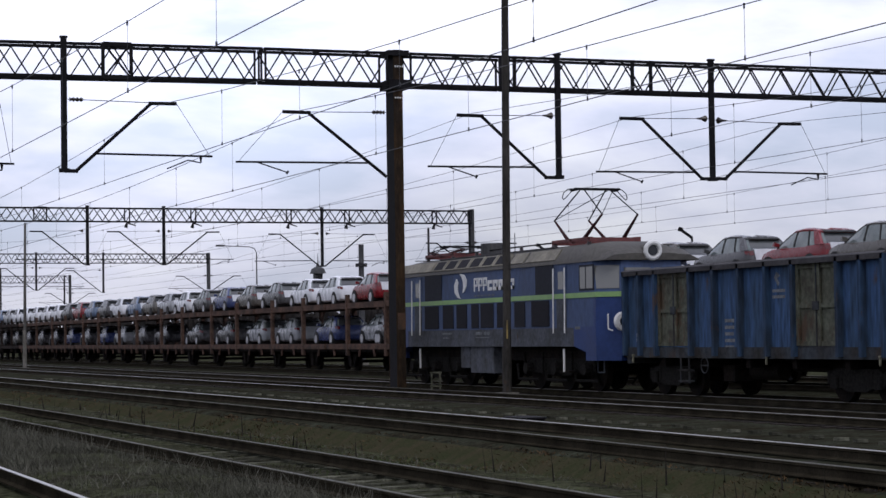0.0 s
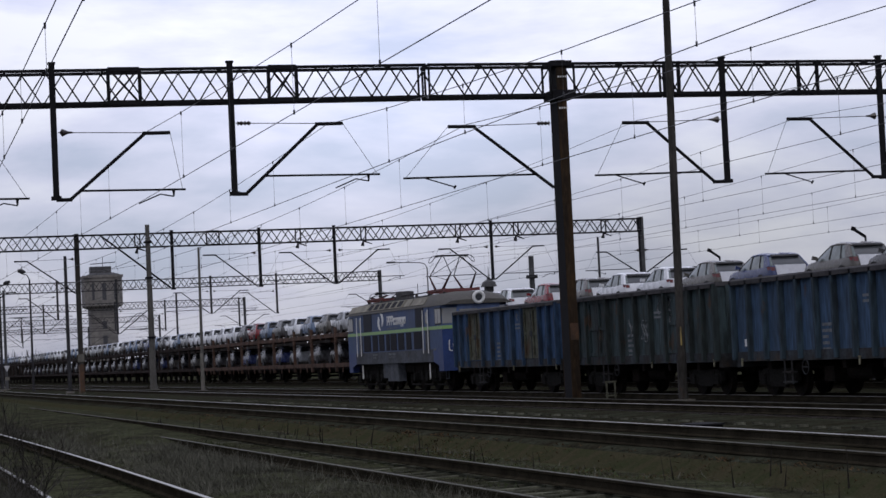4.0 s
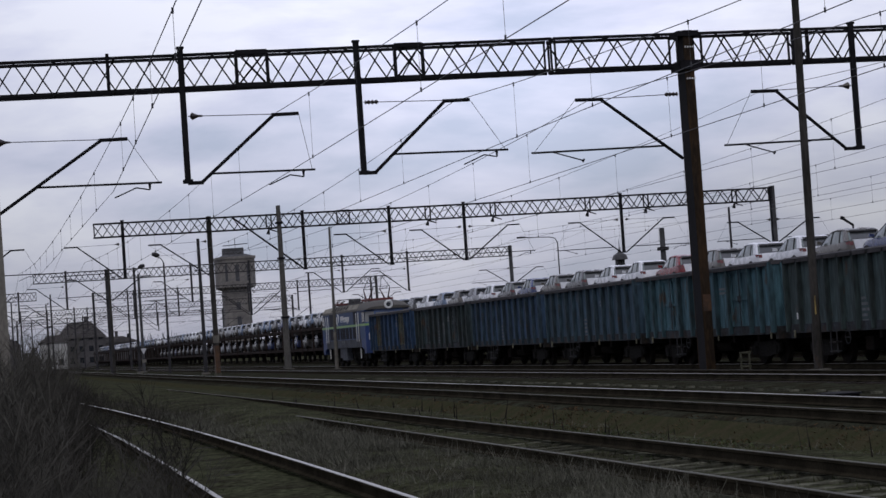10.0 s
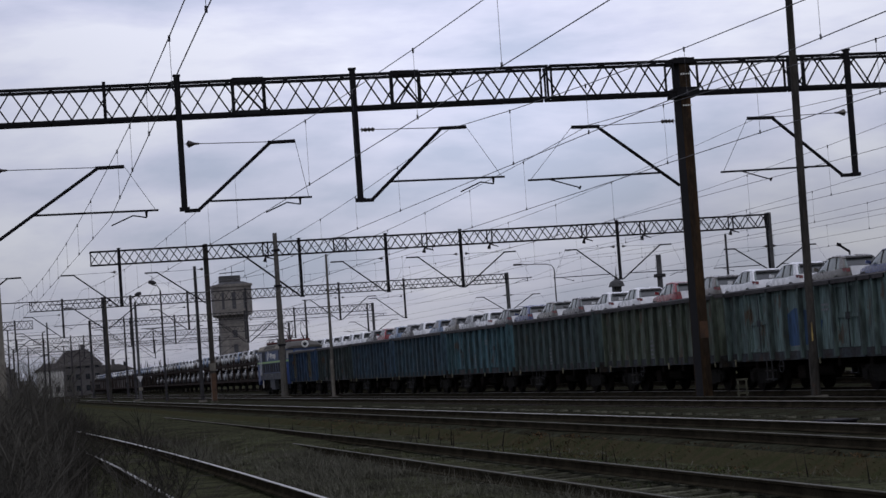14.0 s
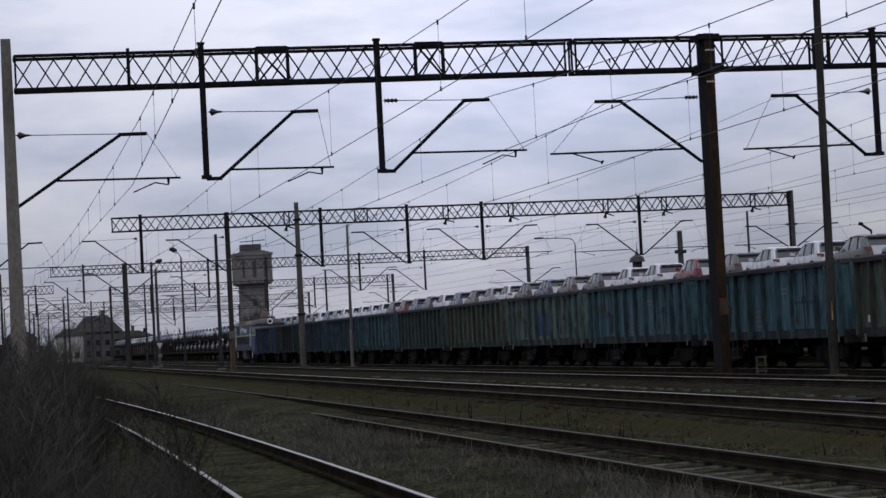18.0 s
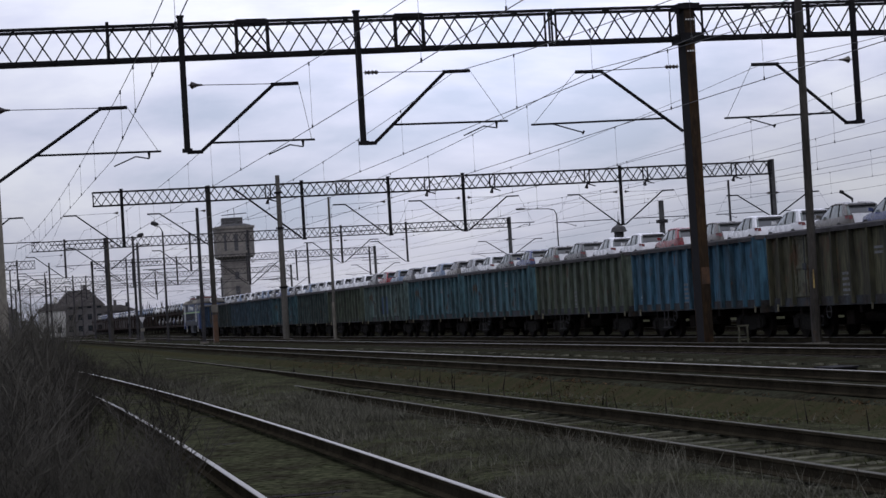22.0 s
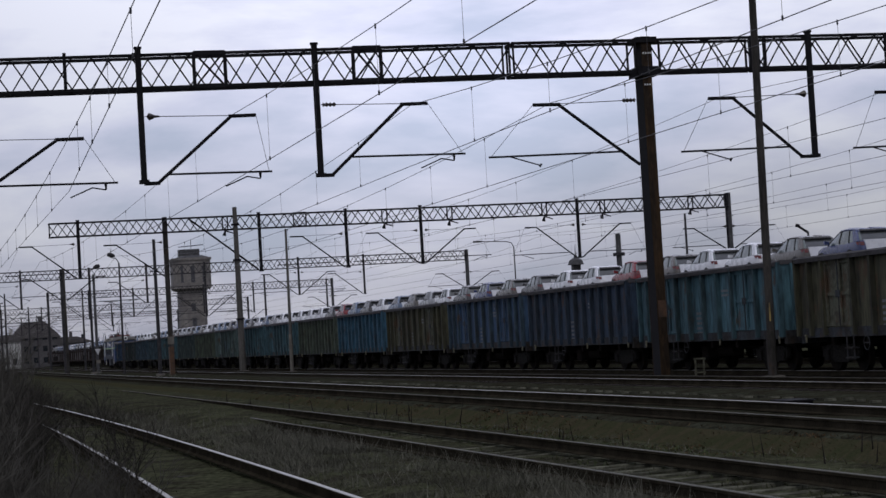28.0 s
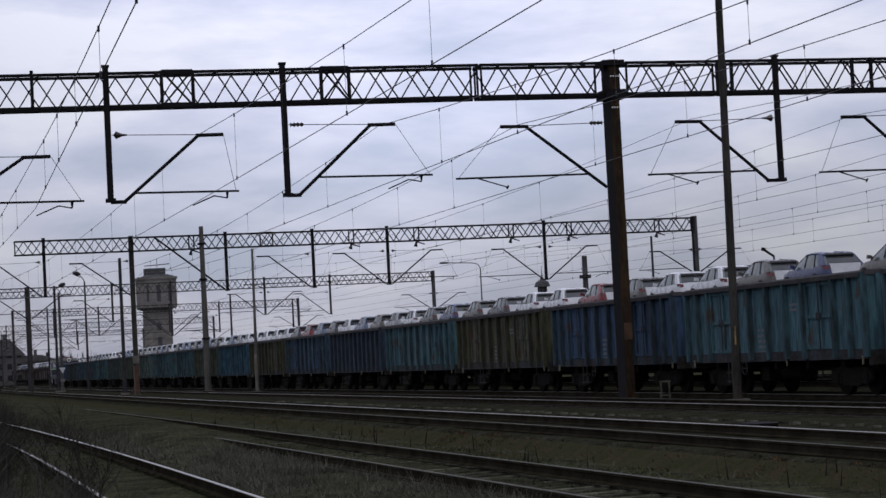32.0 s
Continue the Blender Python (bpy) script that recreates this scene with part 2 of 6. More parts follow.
    b.inputs["Specular IOR Level"].default_value = spec
    if bump:
        bp = n.new("ShaderNodeBump")
        bp.inputs["Strength"].default_value, bp.inputs["Distance"].default_value = bump, 0.02
        l.new(n2.outputs["Fac"], bp.inputs["Height"])
        l.new(bp.outputs[0], b.inputs["Normal"])
    return ma


M_GROUND = material("earth_and_moss", (0.042, 0.0455, 0.026), 0.95, vary=0.85, scale=1.1, fine=9.0, bump=0.3, tint=(0.0225, 0.0210, 0.0150), spec=0.0)
M_LITTER = material("brown_leaf_litter", (0.038, 0.034, 0.020), 0.95, vary=0.28, scale=2.6, fine=26.0, bump=0.15, tint=(0.027, 0.030, 0.015), spec=0.0)
M_BALLAST = material("dirty_ballast", (0.0285, 0.0305, 0.0212), 0.95, vary=0.6, scale=1.2, fine=10.0, bump=0.9, tint=(0.018, 0.016, 0.0105), spec=0.0)
M_RAILSIDE = material("rusty_rail", (0.031, 0.027, 0.019), 0.9, vary=0.3, scale=2.0, fine=30, spec=0.0)
M_RAILHEAD = material("worn_rail_head", (0.30, 0.285, 0.25), 0.38, metal=1.0, vary=0.15, scale=1.5, fine=25, bump=0.03)
M_RAILDULL = material("rusty_rail_head", (0.075, 0.072, 0.056), 0.7, vary=0.25, scale=1.5, fine=25, spec=0.15)
M_RAILPALE = material("half_worn_rail_head", (0.20, 0.195, 0.18), 0.5, metal=0.2, vary=0.2, scale=1.5, fine=25, bump=0.03)
M_SLEEPER = material("weathered_concrete_sleeper", (0.080, 0.080, 0.060), 0.95, vary=0.4, scale=4.0, fine=25, per_object=0.55, spec=0.0, tint=(0.034, 0.034, 0.025))
M_SLEEPER_DARK = material("oily_wooden_sleeper", (0.030, 0.026, 0.022), 0.95, vary=0.4, scale=2.0, fine=25, per_object=0.35, spec=0.05)
M_STEEL = material("dark_painted_steel", (0.012, 0.0118, 0.0135), 0.8, vary=0.3, scale=1.2, fine=14, bump=0.08, spec=0.08)
M_MAST = material("brown_rusting_mast", (0.040, 0.024, 0.012), 0.9, vary=0.45, scale=2.6, fine=14, tint=(0.018, 0.013, 0.009), spec=0.08, stretch=(1, 1, 0.22), rust=0.25)
M_POLE = material("brown_grey_weathered_pole", (0.042, 0.039, 0.035), 0.85, vary=0.35, scale=1.6, fine=12, spec=0.1, stretch=(1, 1, 0.3), rust=0.2)
# steel of distant masts: air haze put into a paler base colour
M_FARSTEEL = material("hazed_dark_steel", (0.036, 0.035, 0.037), 0.85, vary=0.3, scale=0.8, fine=8, bump=0.05, spec=0.1)
M_GREYSTEEL = material("weathered_grey_steel", (0.060, 0.060, 0.062), 0.7, vary=0.3, scale=1.0, fine=12, spec=0.25, rust=0.15)
M_CONCRETE = material("grey_concrete", (0.14, 0.13, 0.112), 0.9, vary=0.25, scale=0.8, fine=12, tint=(0.085, 0.08, 0.068), spec=0.15, stretch=(1, 1, 0.4))
M_OLDPOST = material("soot_stained_concrete", (0.088, 0.084, 0.076), 0.9, vary=0.3, scale=0.9, fine=12, tint=(0.052, 0.049, 0.044), spec=0.15, stretch=(1, 1, 0.35))
M_WIRE = material("weathered_wire", (0.04, 0.04, 0.045), 0.6, vary=0.1, spec=0.3, bump=0)
M_INSUL = material("dark_brown_insulator", (0.020, 0.013, 0.012), 0.4, vary=0.2, bump=0)
M_RUSTRED = material("rust_red_paint", (0.13, 0.030, 0.028), 0.7, vary=0.3, scale=1.5, fine=15)
M_UNDER = material("black_oily_underframe", (0.009, 0.0085, 0.008), 0.95, vary=0.4, scale=2.0, fine=15, spec=0.03, tint=(0.015, 0.012, 0.010))
M_BOGIE = material("dusty_bogie_iron", (0.013, 0.0125, 0.011), 0.95, vary=0.5, scale=3.0, fine=15, spec=0.05, tint=(0.012, 0.011, 0.010))
M_TYRE = material("black_rubber", (0.014, 0.014, 0.014), 0.85, vary=0.15, bump=0)
M_WHITE = material("white_paint", (0.62, 0.62, 0.60), 0.6, vary=0.12, scale=4)
M_YELLOW = material("faded_yellow_paint", (0.30, 0.22, 0.07), 0.7, vary=0.3, scale=6, rust=0.4)
M_ORANGE = material("faded_orange_paint", (0.065, 0.031, 0.013), 0.85, vary=0.4, scale=4, rust=0.5)
M_TWIG = material("bare_brown_twigs", (0.060, 0.057, 0.049), 0.95, vary=0.3, scale=2, fine=10, bump=0, spec=0.05)
M_WEED = material("dark_dead_weeds", (0.034, 0.031, 0.026), 0.95, vary=0.3, scale=2, fine=10, bump=0, spec=0.05)
M_STALK = material("pale_dead_stalks", (0.098, 0.096, 0.076), 0.95, vary=0.5, scale=0.9, fine=10, bump=0, spec=0.05, tint=(0.036, 0.036, 0.026))
M_DEADLEAF = material("orange_brown_dead_leaves", (0.080, 0.052, 0.028), 0.95, vary=0.5, scale=1.5, fine=7, bump=0, tint=(0.028, 0.021, 0.013), spec=0.0)
M_GRASS = material("dry_winter_grass", (0.052, 0.050, 0.030), 0.95, vary=0.4, scale=0.7, fine=4, bump=0, tint=(0.029, 0.037, 0.017), spec=0.05)
M_GLASS = material("dark_car_glass", (0.012, 0.014, 0.016), 0.25, vary=0.1, bump=0, spec=0.25)


# ---- ground ----
def bed(x):
    """Height of the ground across the tracks: level round the sidings, a dip, then the ballast beds."""
    z = (0.12 if x < 13 else 0.0) + 0.08 * max(0.0, min(1.0, (11.6 - x) / 2.2))
    for c, half, slope, top in ((13.7, 1.6, 0.7, 0.40), (18.2, 3.0, 1.2, 0.22), (21.85, 2.0, 0.7, 0.24), (26.2, 2.6, 0.7, 0.24), (33.4, 2.2, 0.7, 0.24), (38.6, 2.2, 0.7, 0.24)):
        d = abs(x - c)
        z = max(z, top * max(0.0, min(1.0, (half + slope - d) / slope)))
    # dead grass has raised the soil between the two sidings
    z = max(z, 0.27 * max(0.0, min(1.0, (7.25 - x) / 0.25)) * max(0.0, min(1.0, (x - 4.75) / 0.3)))
    return z - 0.22


def build_ground():
    xs = [-2500, -600, -150, -60, -30] + [-20 + 0.5 * i for i in range(48)] + [4.0 + 0.2 * i for i in range(20)] + [8.0 + 0.5 * i for i in range(5)] + [10.6 + 0.2 * i for i in range(44)] + [19.5 + 0.5 * i for i in range(51)] + [46, 50, 55, 62, 75, 95, 140, 300, 900, 2500]
    ys = [-400, -150, -60, -30, -10, 0] + [3 + 1.5 * i for i in range(64)] + [100 + 6 * i for i in range(25)] + [260, 300, 380, 500, 700, 1100, 2000, 4200]
    verts, faces = [], []
    for y in ys:
        for x in xs:
            soft = 0.03 * noise.noise((x * 0.4, y * 0.3, 0)) + (0.02 if x < 4 else 0.004) * noise.noise((x * 1.3, y * 1.1, 3))
            mound = 0.35 * max(0.0, min(1.0, (1.6 - x) / 3.0)) if 3 < y < 90 else 0.0
            grown = 0.17 * max(0.0, min(1.0, (y - 44) / 30)) if 7.2 < x < 11.5 else 0.0
            z = bed(x) + grown * (1 if x < 10 else 0.4) + soft * (1 if abs(x) < 60 else 0) + mound
            # soil and roots bury the near rail first, the whole track farther on
            near_bank = max(0.0, min(1.0, (y - 43) / 9)) * max(0.0, min(1.0, (x - 5.6) / 0.9, (8.2 - x) / 0.5))
            far_bank = max(0.0, min(1.0, (y - 95) / 12)) * max(0.0, min(1.0, (x - 5.6) / 0.9, (10.4 - x) / 0.8))
            bank = max(near_bank, far_bank)
            verts.append((x, y, z + (0.26 + soft - z) * bank if bank > 0 else z))
    n = len(xs)
    for j in range(len(ys) - 1):
        for i in range(n - 1):
            faces.append((j * n + i, j * n + i + 1, (j + 1) * n + i + 1, (j + 1) * n + i))
    me = bpy.data.meshes.new("ground")
    me.from_pydata(verts, [], faces)
    me.materials.append(M_GROUND)
    me.materials.append(M_BALLAST)
    me.materials.append(M_LITTER)
    for p in me.polygons:
        x = p.center.x
        if 11.9 < x < 41.5 and abs(x - 30) > 0.6:
            p.material_index = 1
        elif 11.45 + 0.4 * noise.noise((p.center.y * 0.25, 2, 0)) < x <= 11.9:
            p.material_index = 2
        p.use_smooth = True
    ob = new("ground", me)
    tagged(ob, "dark winter ground with moss, earth and dirty railway ballast", "ground", kind="structure")


build_ground()


# ---- tracks ----
RAIL_RING = [(-0.07, -0.16), (0.07, -0.16), (0.07, -0.145), (0.012, -0.125), (0.012, -0.045), (0.034, -0.035), (0.034, -0.004), (-0.034, -0.004), (-0.034, -0.035), (-0.012, -0.045), (-0.012, -0.125), (-0.07, -0.145)]
HEAD_RING = [(-0.033, -0.004), (0.033, -0.004), (0.030, 0.003), (-0.030, 0.003)]


def siding_far(y):
    return 4.52 - (0.00026 if y > 43 else 0.0004) * (y - 43) ** 2


def siding_near(y):
    return siding_far(y) - 1.58 if y > 55 else 2.94 - 0.00033 * (55 - y) ** 2 - 0.037 * max(0.0, min(1.0, (y - 43) / 12))


def siding_x(y):
    return (siding_near(y) + siding_far(y)) / 2


def rail_pair(name, label, where, ys, heads, half, lift=0.0):
    root = thing(name, label, "railway track", "parallel railway tracks", kind="structure")
    for side in (-half, half):
        for nm, ring, ma in (("rail", RAIL_RING, M_RAILSIDE), ("rail_head", HEAD_RING, heads[0] if side < 0 else heads[1])):
            rings = [[((siding_near(y) if side < 0 else siding_far(y)) + p[0] if where is siding_x else where(y) + side + p[0], y, RAIL + lift + p[1]) for p in ring] for y in ys]
            part(nm, Mesh().loft(rings), ma, root)
    return root


STRAIGHT = [-60, 0, 10, 15, 20, 25, 30, 35, 40, 45, 60, 120, 240, 480, 900]
TRACKS = []
SHINY, DULL = M_RAILHEAD, M_RAILDULL
for nm, lab, fn, ys, heads, half in (
    ("siding_track", "curving siding track with shiny rails sunk in dead grass", siding_x, [-20, 0, 10, 15, 20, 25, 30, 36, 43, 49] + [55 + 5 * i for i in range(19)], (SHINY, SHINY), 0.82),
    ("overgrown_track", "overgrown rusty siding track with concrete sleepers", lambda y: 8.22, STRAIGHT, (DULL, DULL), 0.83),
    ("main_track", "main line track with one bright rail on dark ballast", lambda y: 13.48 - 0.0006 * max(0.0, 45 - max(y, 10)) ** 2, STRAIGHT, (DULL, SHINY), 0.93),
    ("main_track", "main line track with worn rails on dark ballast", lambda y: 21.85, STRAIGHT, (SHINY, DULL), 0.76),
    ("train_track", "main line track under the moving freight train", lambda y: 26.2, STRAIGHT, (M_RAILPALE, DULL), 0.753),
    ("carrier_track", "yard track under the parked car transporters", lambda y: 33.5, STRAIGHT, (DULL, DULL), 0.753),
    ("yard_track", "farther yard track on dark ballast", lambda y: 38.9, STRAIGHT, (DULL, DULL), 0.753),
):
    TRACKS.append((rail_pair(nm, lab, fn, ys, heads, half, 0.15 if half == 0.93 else 0.0), fn))


# ---- catenary gantries ----
STEEL = [M_STEEL]    # the steel of the gantry in hand


def strut_arm(root, px, y, zb, sx, zt, reach, z_tube, tube_end, sgn, long_insulator=False, back=0.0):
    """A bracket: slanting strut, top bar, registration tube, steady arm, tie wire and insulators. sgn: the way it points along x."""
    a = Mesh().tube((px, y, zb), (px + sgn * sx, y, zt), 0.055, n=8)
    part("strut", a, STEEL[0], root)
    part("top_bar", Mesh().tube((px + sgn * (sx - 0.1), y, zt - 0.02), (px + sgn * reach, y, zt - 0.01), 0.06, n=8), STEEL[0], root)
    k = (z_tube - zb) / (zt - zb)
    t0 = (px + sgn * sx * k, y, z_tube)
    t1 = (px + sgn * tube_end, y, z_tube - 0.03)
    part("registration_tube", Mesh().tube(t0, t1, 0.035, n=6), STEEL[0], root)
    e = tube_end - (0.38 if sgn > 0 else 0.7)
    if sgn > 0:
        s = Mesh().path([(px + e, y, z_tube - 0.04), (px + e, y, z_tube - 0.24), (px + e - 0.42, y, z_tube - 0.16), (px + e - 1.1, y, z_tube - 0.44)], 0.022)
        s.tube((px + e, y, z_tube), (px + e, y, z_tube - 0.24), 0.06, 0.025)
    else:
        s = Mesh().tube((px - e, y, z_tube - 0.03), (px - e + 1.05, y, z_tube - 0.36), 0.022, n=5)
        s.tube((px - e + 1.0, y, z_tube - 0.40), (px - e + 1.06, y, z_tube - 0.30), 0.035, n=6)
    part("steady_arm", s, STEEL[0], root)
    part("tie_wire", Mesh().tube((px - sgn * back, y, zt + 0.05), (px + sgn * sx, y, zt), 0.013, n=4), M_WIRE, root)
    if long_insulator:
        turned = [(0.06 + 0.06 * i - back, 0.035 if i % 2 else 0.075) for i in range(8)]
    else:
        turned = [(a + 0.06 - back, r) for a, r in ((0.0, 0.03), (0.06, 0.12), (0.10, 0.11), (0.24, 0.045), (0.40, 0.025))]
    ins = Mesh().loft([[(px + sgn * a, y + r * math.cos(k * math.pi / 4), zt + 0.045 + r * math.sin(k * math.pi / 4)) for k in range(8)] for a, r in turned])
    part("insulator", ins, M_INSUL, root)
    part("suspension_wire", Mesh().tube((px + sgn * reach, y, zt), (px + sgn * (tube_end - 0.1), y, z_tube), 0.008, n=4), M_WIRE, root)


def girder(root, y, x0, x1, zlo, zhi, depth=0.8, half=0.61, braces=True, drop=0.0):
    """A lattice box girder from x0 to x1: four chords, zigzag bracing in both faces, end frames."""
    for yy in (y - depth / 2, y + depth / 2):
        for nm, z in (("bottom_chord", zlo), ("top_chord", zhi - 0.09)):
            part(nm, Mesh().prism([(x0, z - drop), (x1, z), (x1, z + 0.09), (x0, z + 0.09 - drop)], yy - 0.05, yy + 0.05, "y"), STEEL[0], root)
    n = max(2, round((x1 - x0) / half))
    w = (x1 - x0) / n
    h = zhi - zlo - 0.16
    up = Mesh().bar((0, 0, 0), (w, 0, h), 0.042, 0.042).data("brace", STEEL[0])
    down = Mesh().bar((0, 0, h), (w, 0, 0), 0.042, 0.042).data("brace", STEEL[0])
    for face, yy in enumerate((y - depth / 2, y + depth / 2)):
        joined = Mesh()
        for i in range(n):
            rising = (i + face) % 2 == 0
            if braces:
                piece("brace", up if rising else down, root, Matrix.Translation((x0 + i * w, yy, zlo + 0.08 - drop * (1 - (i + 0.5) / n))))
            else:
                a, b = (zlo + 0.08, zlo + 0.08 + h) if rising else (zlo + 0.08 + h, zlo + 0.08)
                joined.bar((x0 + i * w, yy, a), (x0 + (i + 1) * w, yy, b), 0.065, 0.065)
        if not braces:
            tagged(part("bracing", joined, STEEL[0], root), kind="stuff")
    rung = Mesh().box(-0.025, 0.025, -depth / 2, depth / 2, -0.03, 0.03).data("cross_rung", STEEL[0])
    for i in range(0, n + 1, 3 if braces else 6):
        for z in (zlo + 0.06, zhi - 0.06):
            piece("cross_rung", rung, root, Matrix.Translation((x0 + i * w, y, z - drop * (1 - i / n))))
    for x in (x0 + 0.04, x1 - 0.04):
        for yy in (y - depth / 2, y + depth / 2):
            part("end_frame", Mesh().box(x - 0.022, x + 0.022, yy - 0.055, yy + 0.055, zlo - (drop if x < x0 + 1 else 0), zhi - (drop if x < x0 + 1 else 0)), STEEL[0], root)


def crossed_panel(root, y, xa, xb, zlo, zhi, depth=0.8):
    yy = y - depth / 2 - 0.04
    for x in (xa, xb):
        part("panel_upright", Mesh().box(x - 0.05, x + 0.05, yy - 0.05, yy + 0.05, zlo, zhi), STEEL[0], root)
    for z in (zhi - 0.11, zlo - 0.03):
        part("panel_edge", Mesh().box(xa, xb, yy - 0.055, yy + 0.055, z, z + 0.14), STEEL[0], root)
    part("panel_diagonal", Mesh().bar((xa, yy, zlo), (xb, yy, zhi), 0.06, 0.06), STEEL[0], root)
    part("panel_diagonal", Mesh().bar((xa, yy - 0.004, zhi), (xb, yy - 0.004, zlo), 0.06, 0.06), STEEL[0], root)


def drop_post(root, x, y, ztop, zbot, wide=0.09):
    m = Mesh().box(x - wide, x + wide, y - 0.62, y - 0.46, zbot, ztop, 0.02)
    m.box(x - wide - 0.06, x + wide + 0.06, y - 0.65, y - 0.43, zbot - 0.06, zbot + 0.06)
    m.box(x - wide - 0.025, x + wide + 0.025, y - 0.63, y - 0.45, ztop - 0.03, ztop + 0.04)
    part("drop_post", m, STEEL[0], root)


def steel_mast(root, x, y, ztop, zfoot=0.0, w=0.16, d=0.33, ma=None):
    """A riveted box mast: two channels laced by a web."""
    ma = ma or M_MAST
    for sy in (-1, 1):
        part("mast_channel", Mesh().box(x - w, x + w, y + sy * (d + 0.04) - 0.02, y + sy * (d + 0.04) + 0.02, zfoot, ztop, 0.008), ma, root)
    # web takes the gantry steel: the mast side's shade given by darker colour
    part("mast_web", Mesh().box(x - w + 0.006, x + w - 0.006, y - d - 0.02, y + d + 0.02, zfoot, ztop - 0.02), STEEL[0], root)
    part("footing", Mesh().box(x - w - 0.08, x + w + 0.08, y - d - 0.1, y + d + 0.1, zfoot - 0.5, zfoot + 0.14, 0.05), M_SLEEPER, root, "chipped concrete footing")


G1 = 67.1
ZL, ZH = 10.11, 11.23


def near_gantry():
    root = thing("catenary_gantry", "dark steel lattice gantry with brackets over all the tracks", "gantry", "catenary gantries")
    girder(root, G1, 1.25, 19.0, ZL, ZH, drop=0.12)
    girder(root, G1, 19.06, 23.3, ZL, ZH)
    girder(root, G1, 24.05, 27.5, ZL, ZH)
    girder(root, G1, 27.56, 44.0, ZL, ZH)
    girder(root, G1, 44.06, 61.5, ZL, ZH, braces=False)
    for xa, xb, low in ((8.71, 9.69, 0.065), (13.79, 14.69, 0.035)):
        crossed_panel(root, G1, xa, xb, ZL - low, ZH - low)
    for x in (4.72, 27.3, 27.8, 32.2, 32.9):
        part("joint_frame", Mesh().box(x - 0.05, x + 0.05, G1 - 0.48, G1 - 0.38, ZL, ZH), M_STEEL, root)
    steel_mast(root, 23.64, G1, ZH + 0.08)
    part("mast_collar", Mesh().box(23.3, 24.02, G1 - 0.5, G1 + 0.5, ZL - 0.1, ZL + 0.2), M_STEEL, root)
    part("mast_cap", Mesh().box(23.30, 24.02, G1 - 0.45, G1 + 0.45, ZH - 0.12, ZH + 0.06), M_STEEL, root)
    bolts = Mesh()
    for z in (ZL - 0.42, ZL + 0.62):
        for i in range(4):
            bolts.box(23.52 + 0.085 * i, 23.56 + 0.085 * i, G1 - 0.42, G1 - 0.385, z, z + 0.05)
    tagged(part("bolt_heads", bolts, M_WHITE, root, "row of pale bolt heads"), kind="stuff")
    part("warning_band", Mesh().box(23.52, 23.8, G1 - 0.398, G1 - 0.391, 2.05, 2.6), M_ORANGE, root, "faded orange painted band")
    strut_arm(root, 23.3, G1 - 0.1, 7.11, 2.72, 9.20, 3.55, 7.56, 5.14, -1, True)
    # concrete end mast beside the siding
    part("end_mast", Mesh().loft([[(1.03 + sx * w, G1 + sy * w * 0.8, z) for sx, sy in ((-1, -1), (1, -1), (1, 1), (-1, 1))] for z, w in ((-0.3, 0.25), (11.65, 0.15))]), M_CONCRETE, root, "tapered grey concrete mast")
    strut_arm(root, 1.2, G1 - 0.1, 6.46, 3.24, 8.61, 4.02, 7.22, 5.0, 1)
    # drop posts; each arm: its way, foot x and z, elbow x and z, bar end, tube height and end
    for px, arms in ((6.97, ((1, 7.40, 7.09, 9.80, 9.12, 10.56, 7.35, 10.98),)), (12.53, ((1, 12.90, 7.13, 15.32, 9.32, 16.11, 7.68, 17.27),)),
                     (29.33, ((-1, 28.86, 7.13, 26.50, 9.18, 25.66, 7.47, 24.60),)), (35.18, ((-1, 34.76, 7.16, 32.46, 9.21, 31.64, 7.38, 30.72), (1, 35.68, 7.17, 37.93, 9.16, 38.72, 7.42, 39.76))),
                     (47.2, ((-1, 46.78, 7.16, 44.48, 9.21, 43.66, 7.38, 42.72), (1, 47.70, 7.17, 49.95, 9.16, 50.74, 7.42, 51.76)))):
        drop_post(root, px, G1, ZH + 0.08, 7.14)
        for sg, xf, zb, xe, zt, xb, z_tube, x_tube in arms:
            part("foot_plate", Mesh().box(min(px, xf + sg * 0.05), max(px, xf + sg * 0.05), G1 - 0.6, G1 - 0.48, zb - 0.06, zb + 0.05), M_STEEL, root)
            strut_arm(root, xf, G1 - 0.54, zb, abs(xe - xf), zt, abs(xb - xf), z_tube, abs(x_tube - xf), sg, 12 < px < 13, abs(xf - px) - 0.12)
    steel_mast(root, 61.9, G1, ZH + 0.1)
    return root


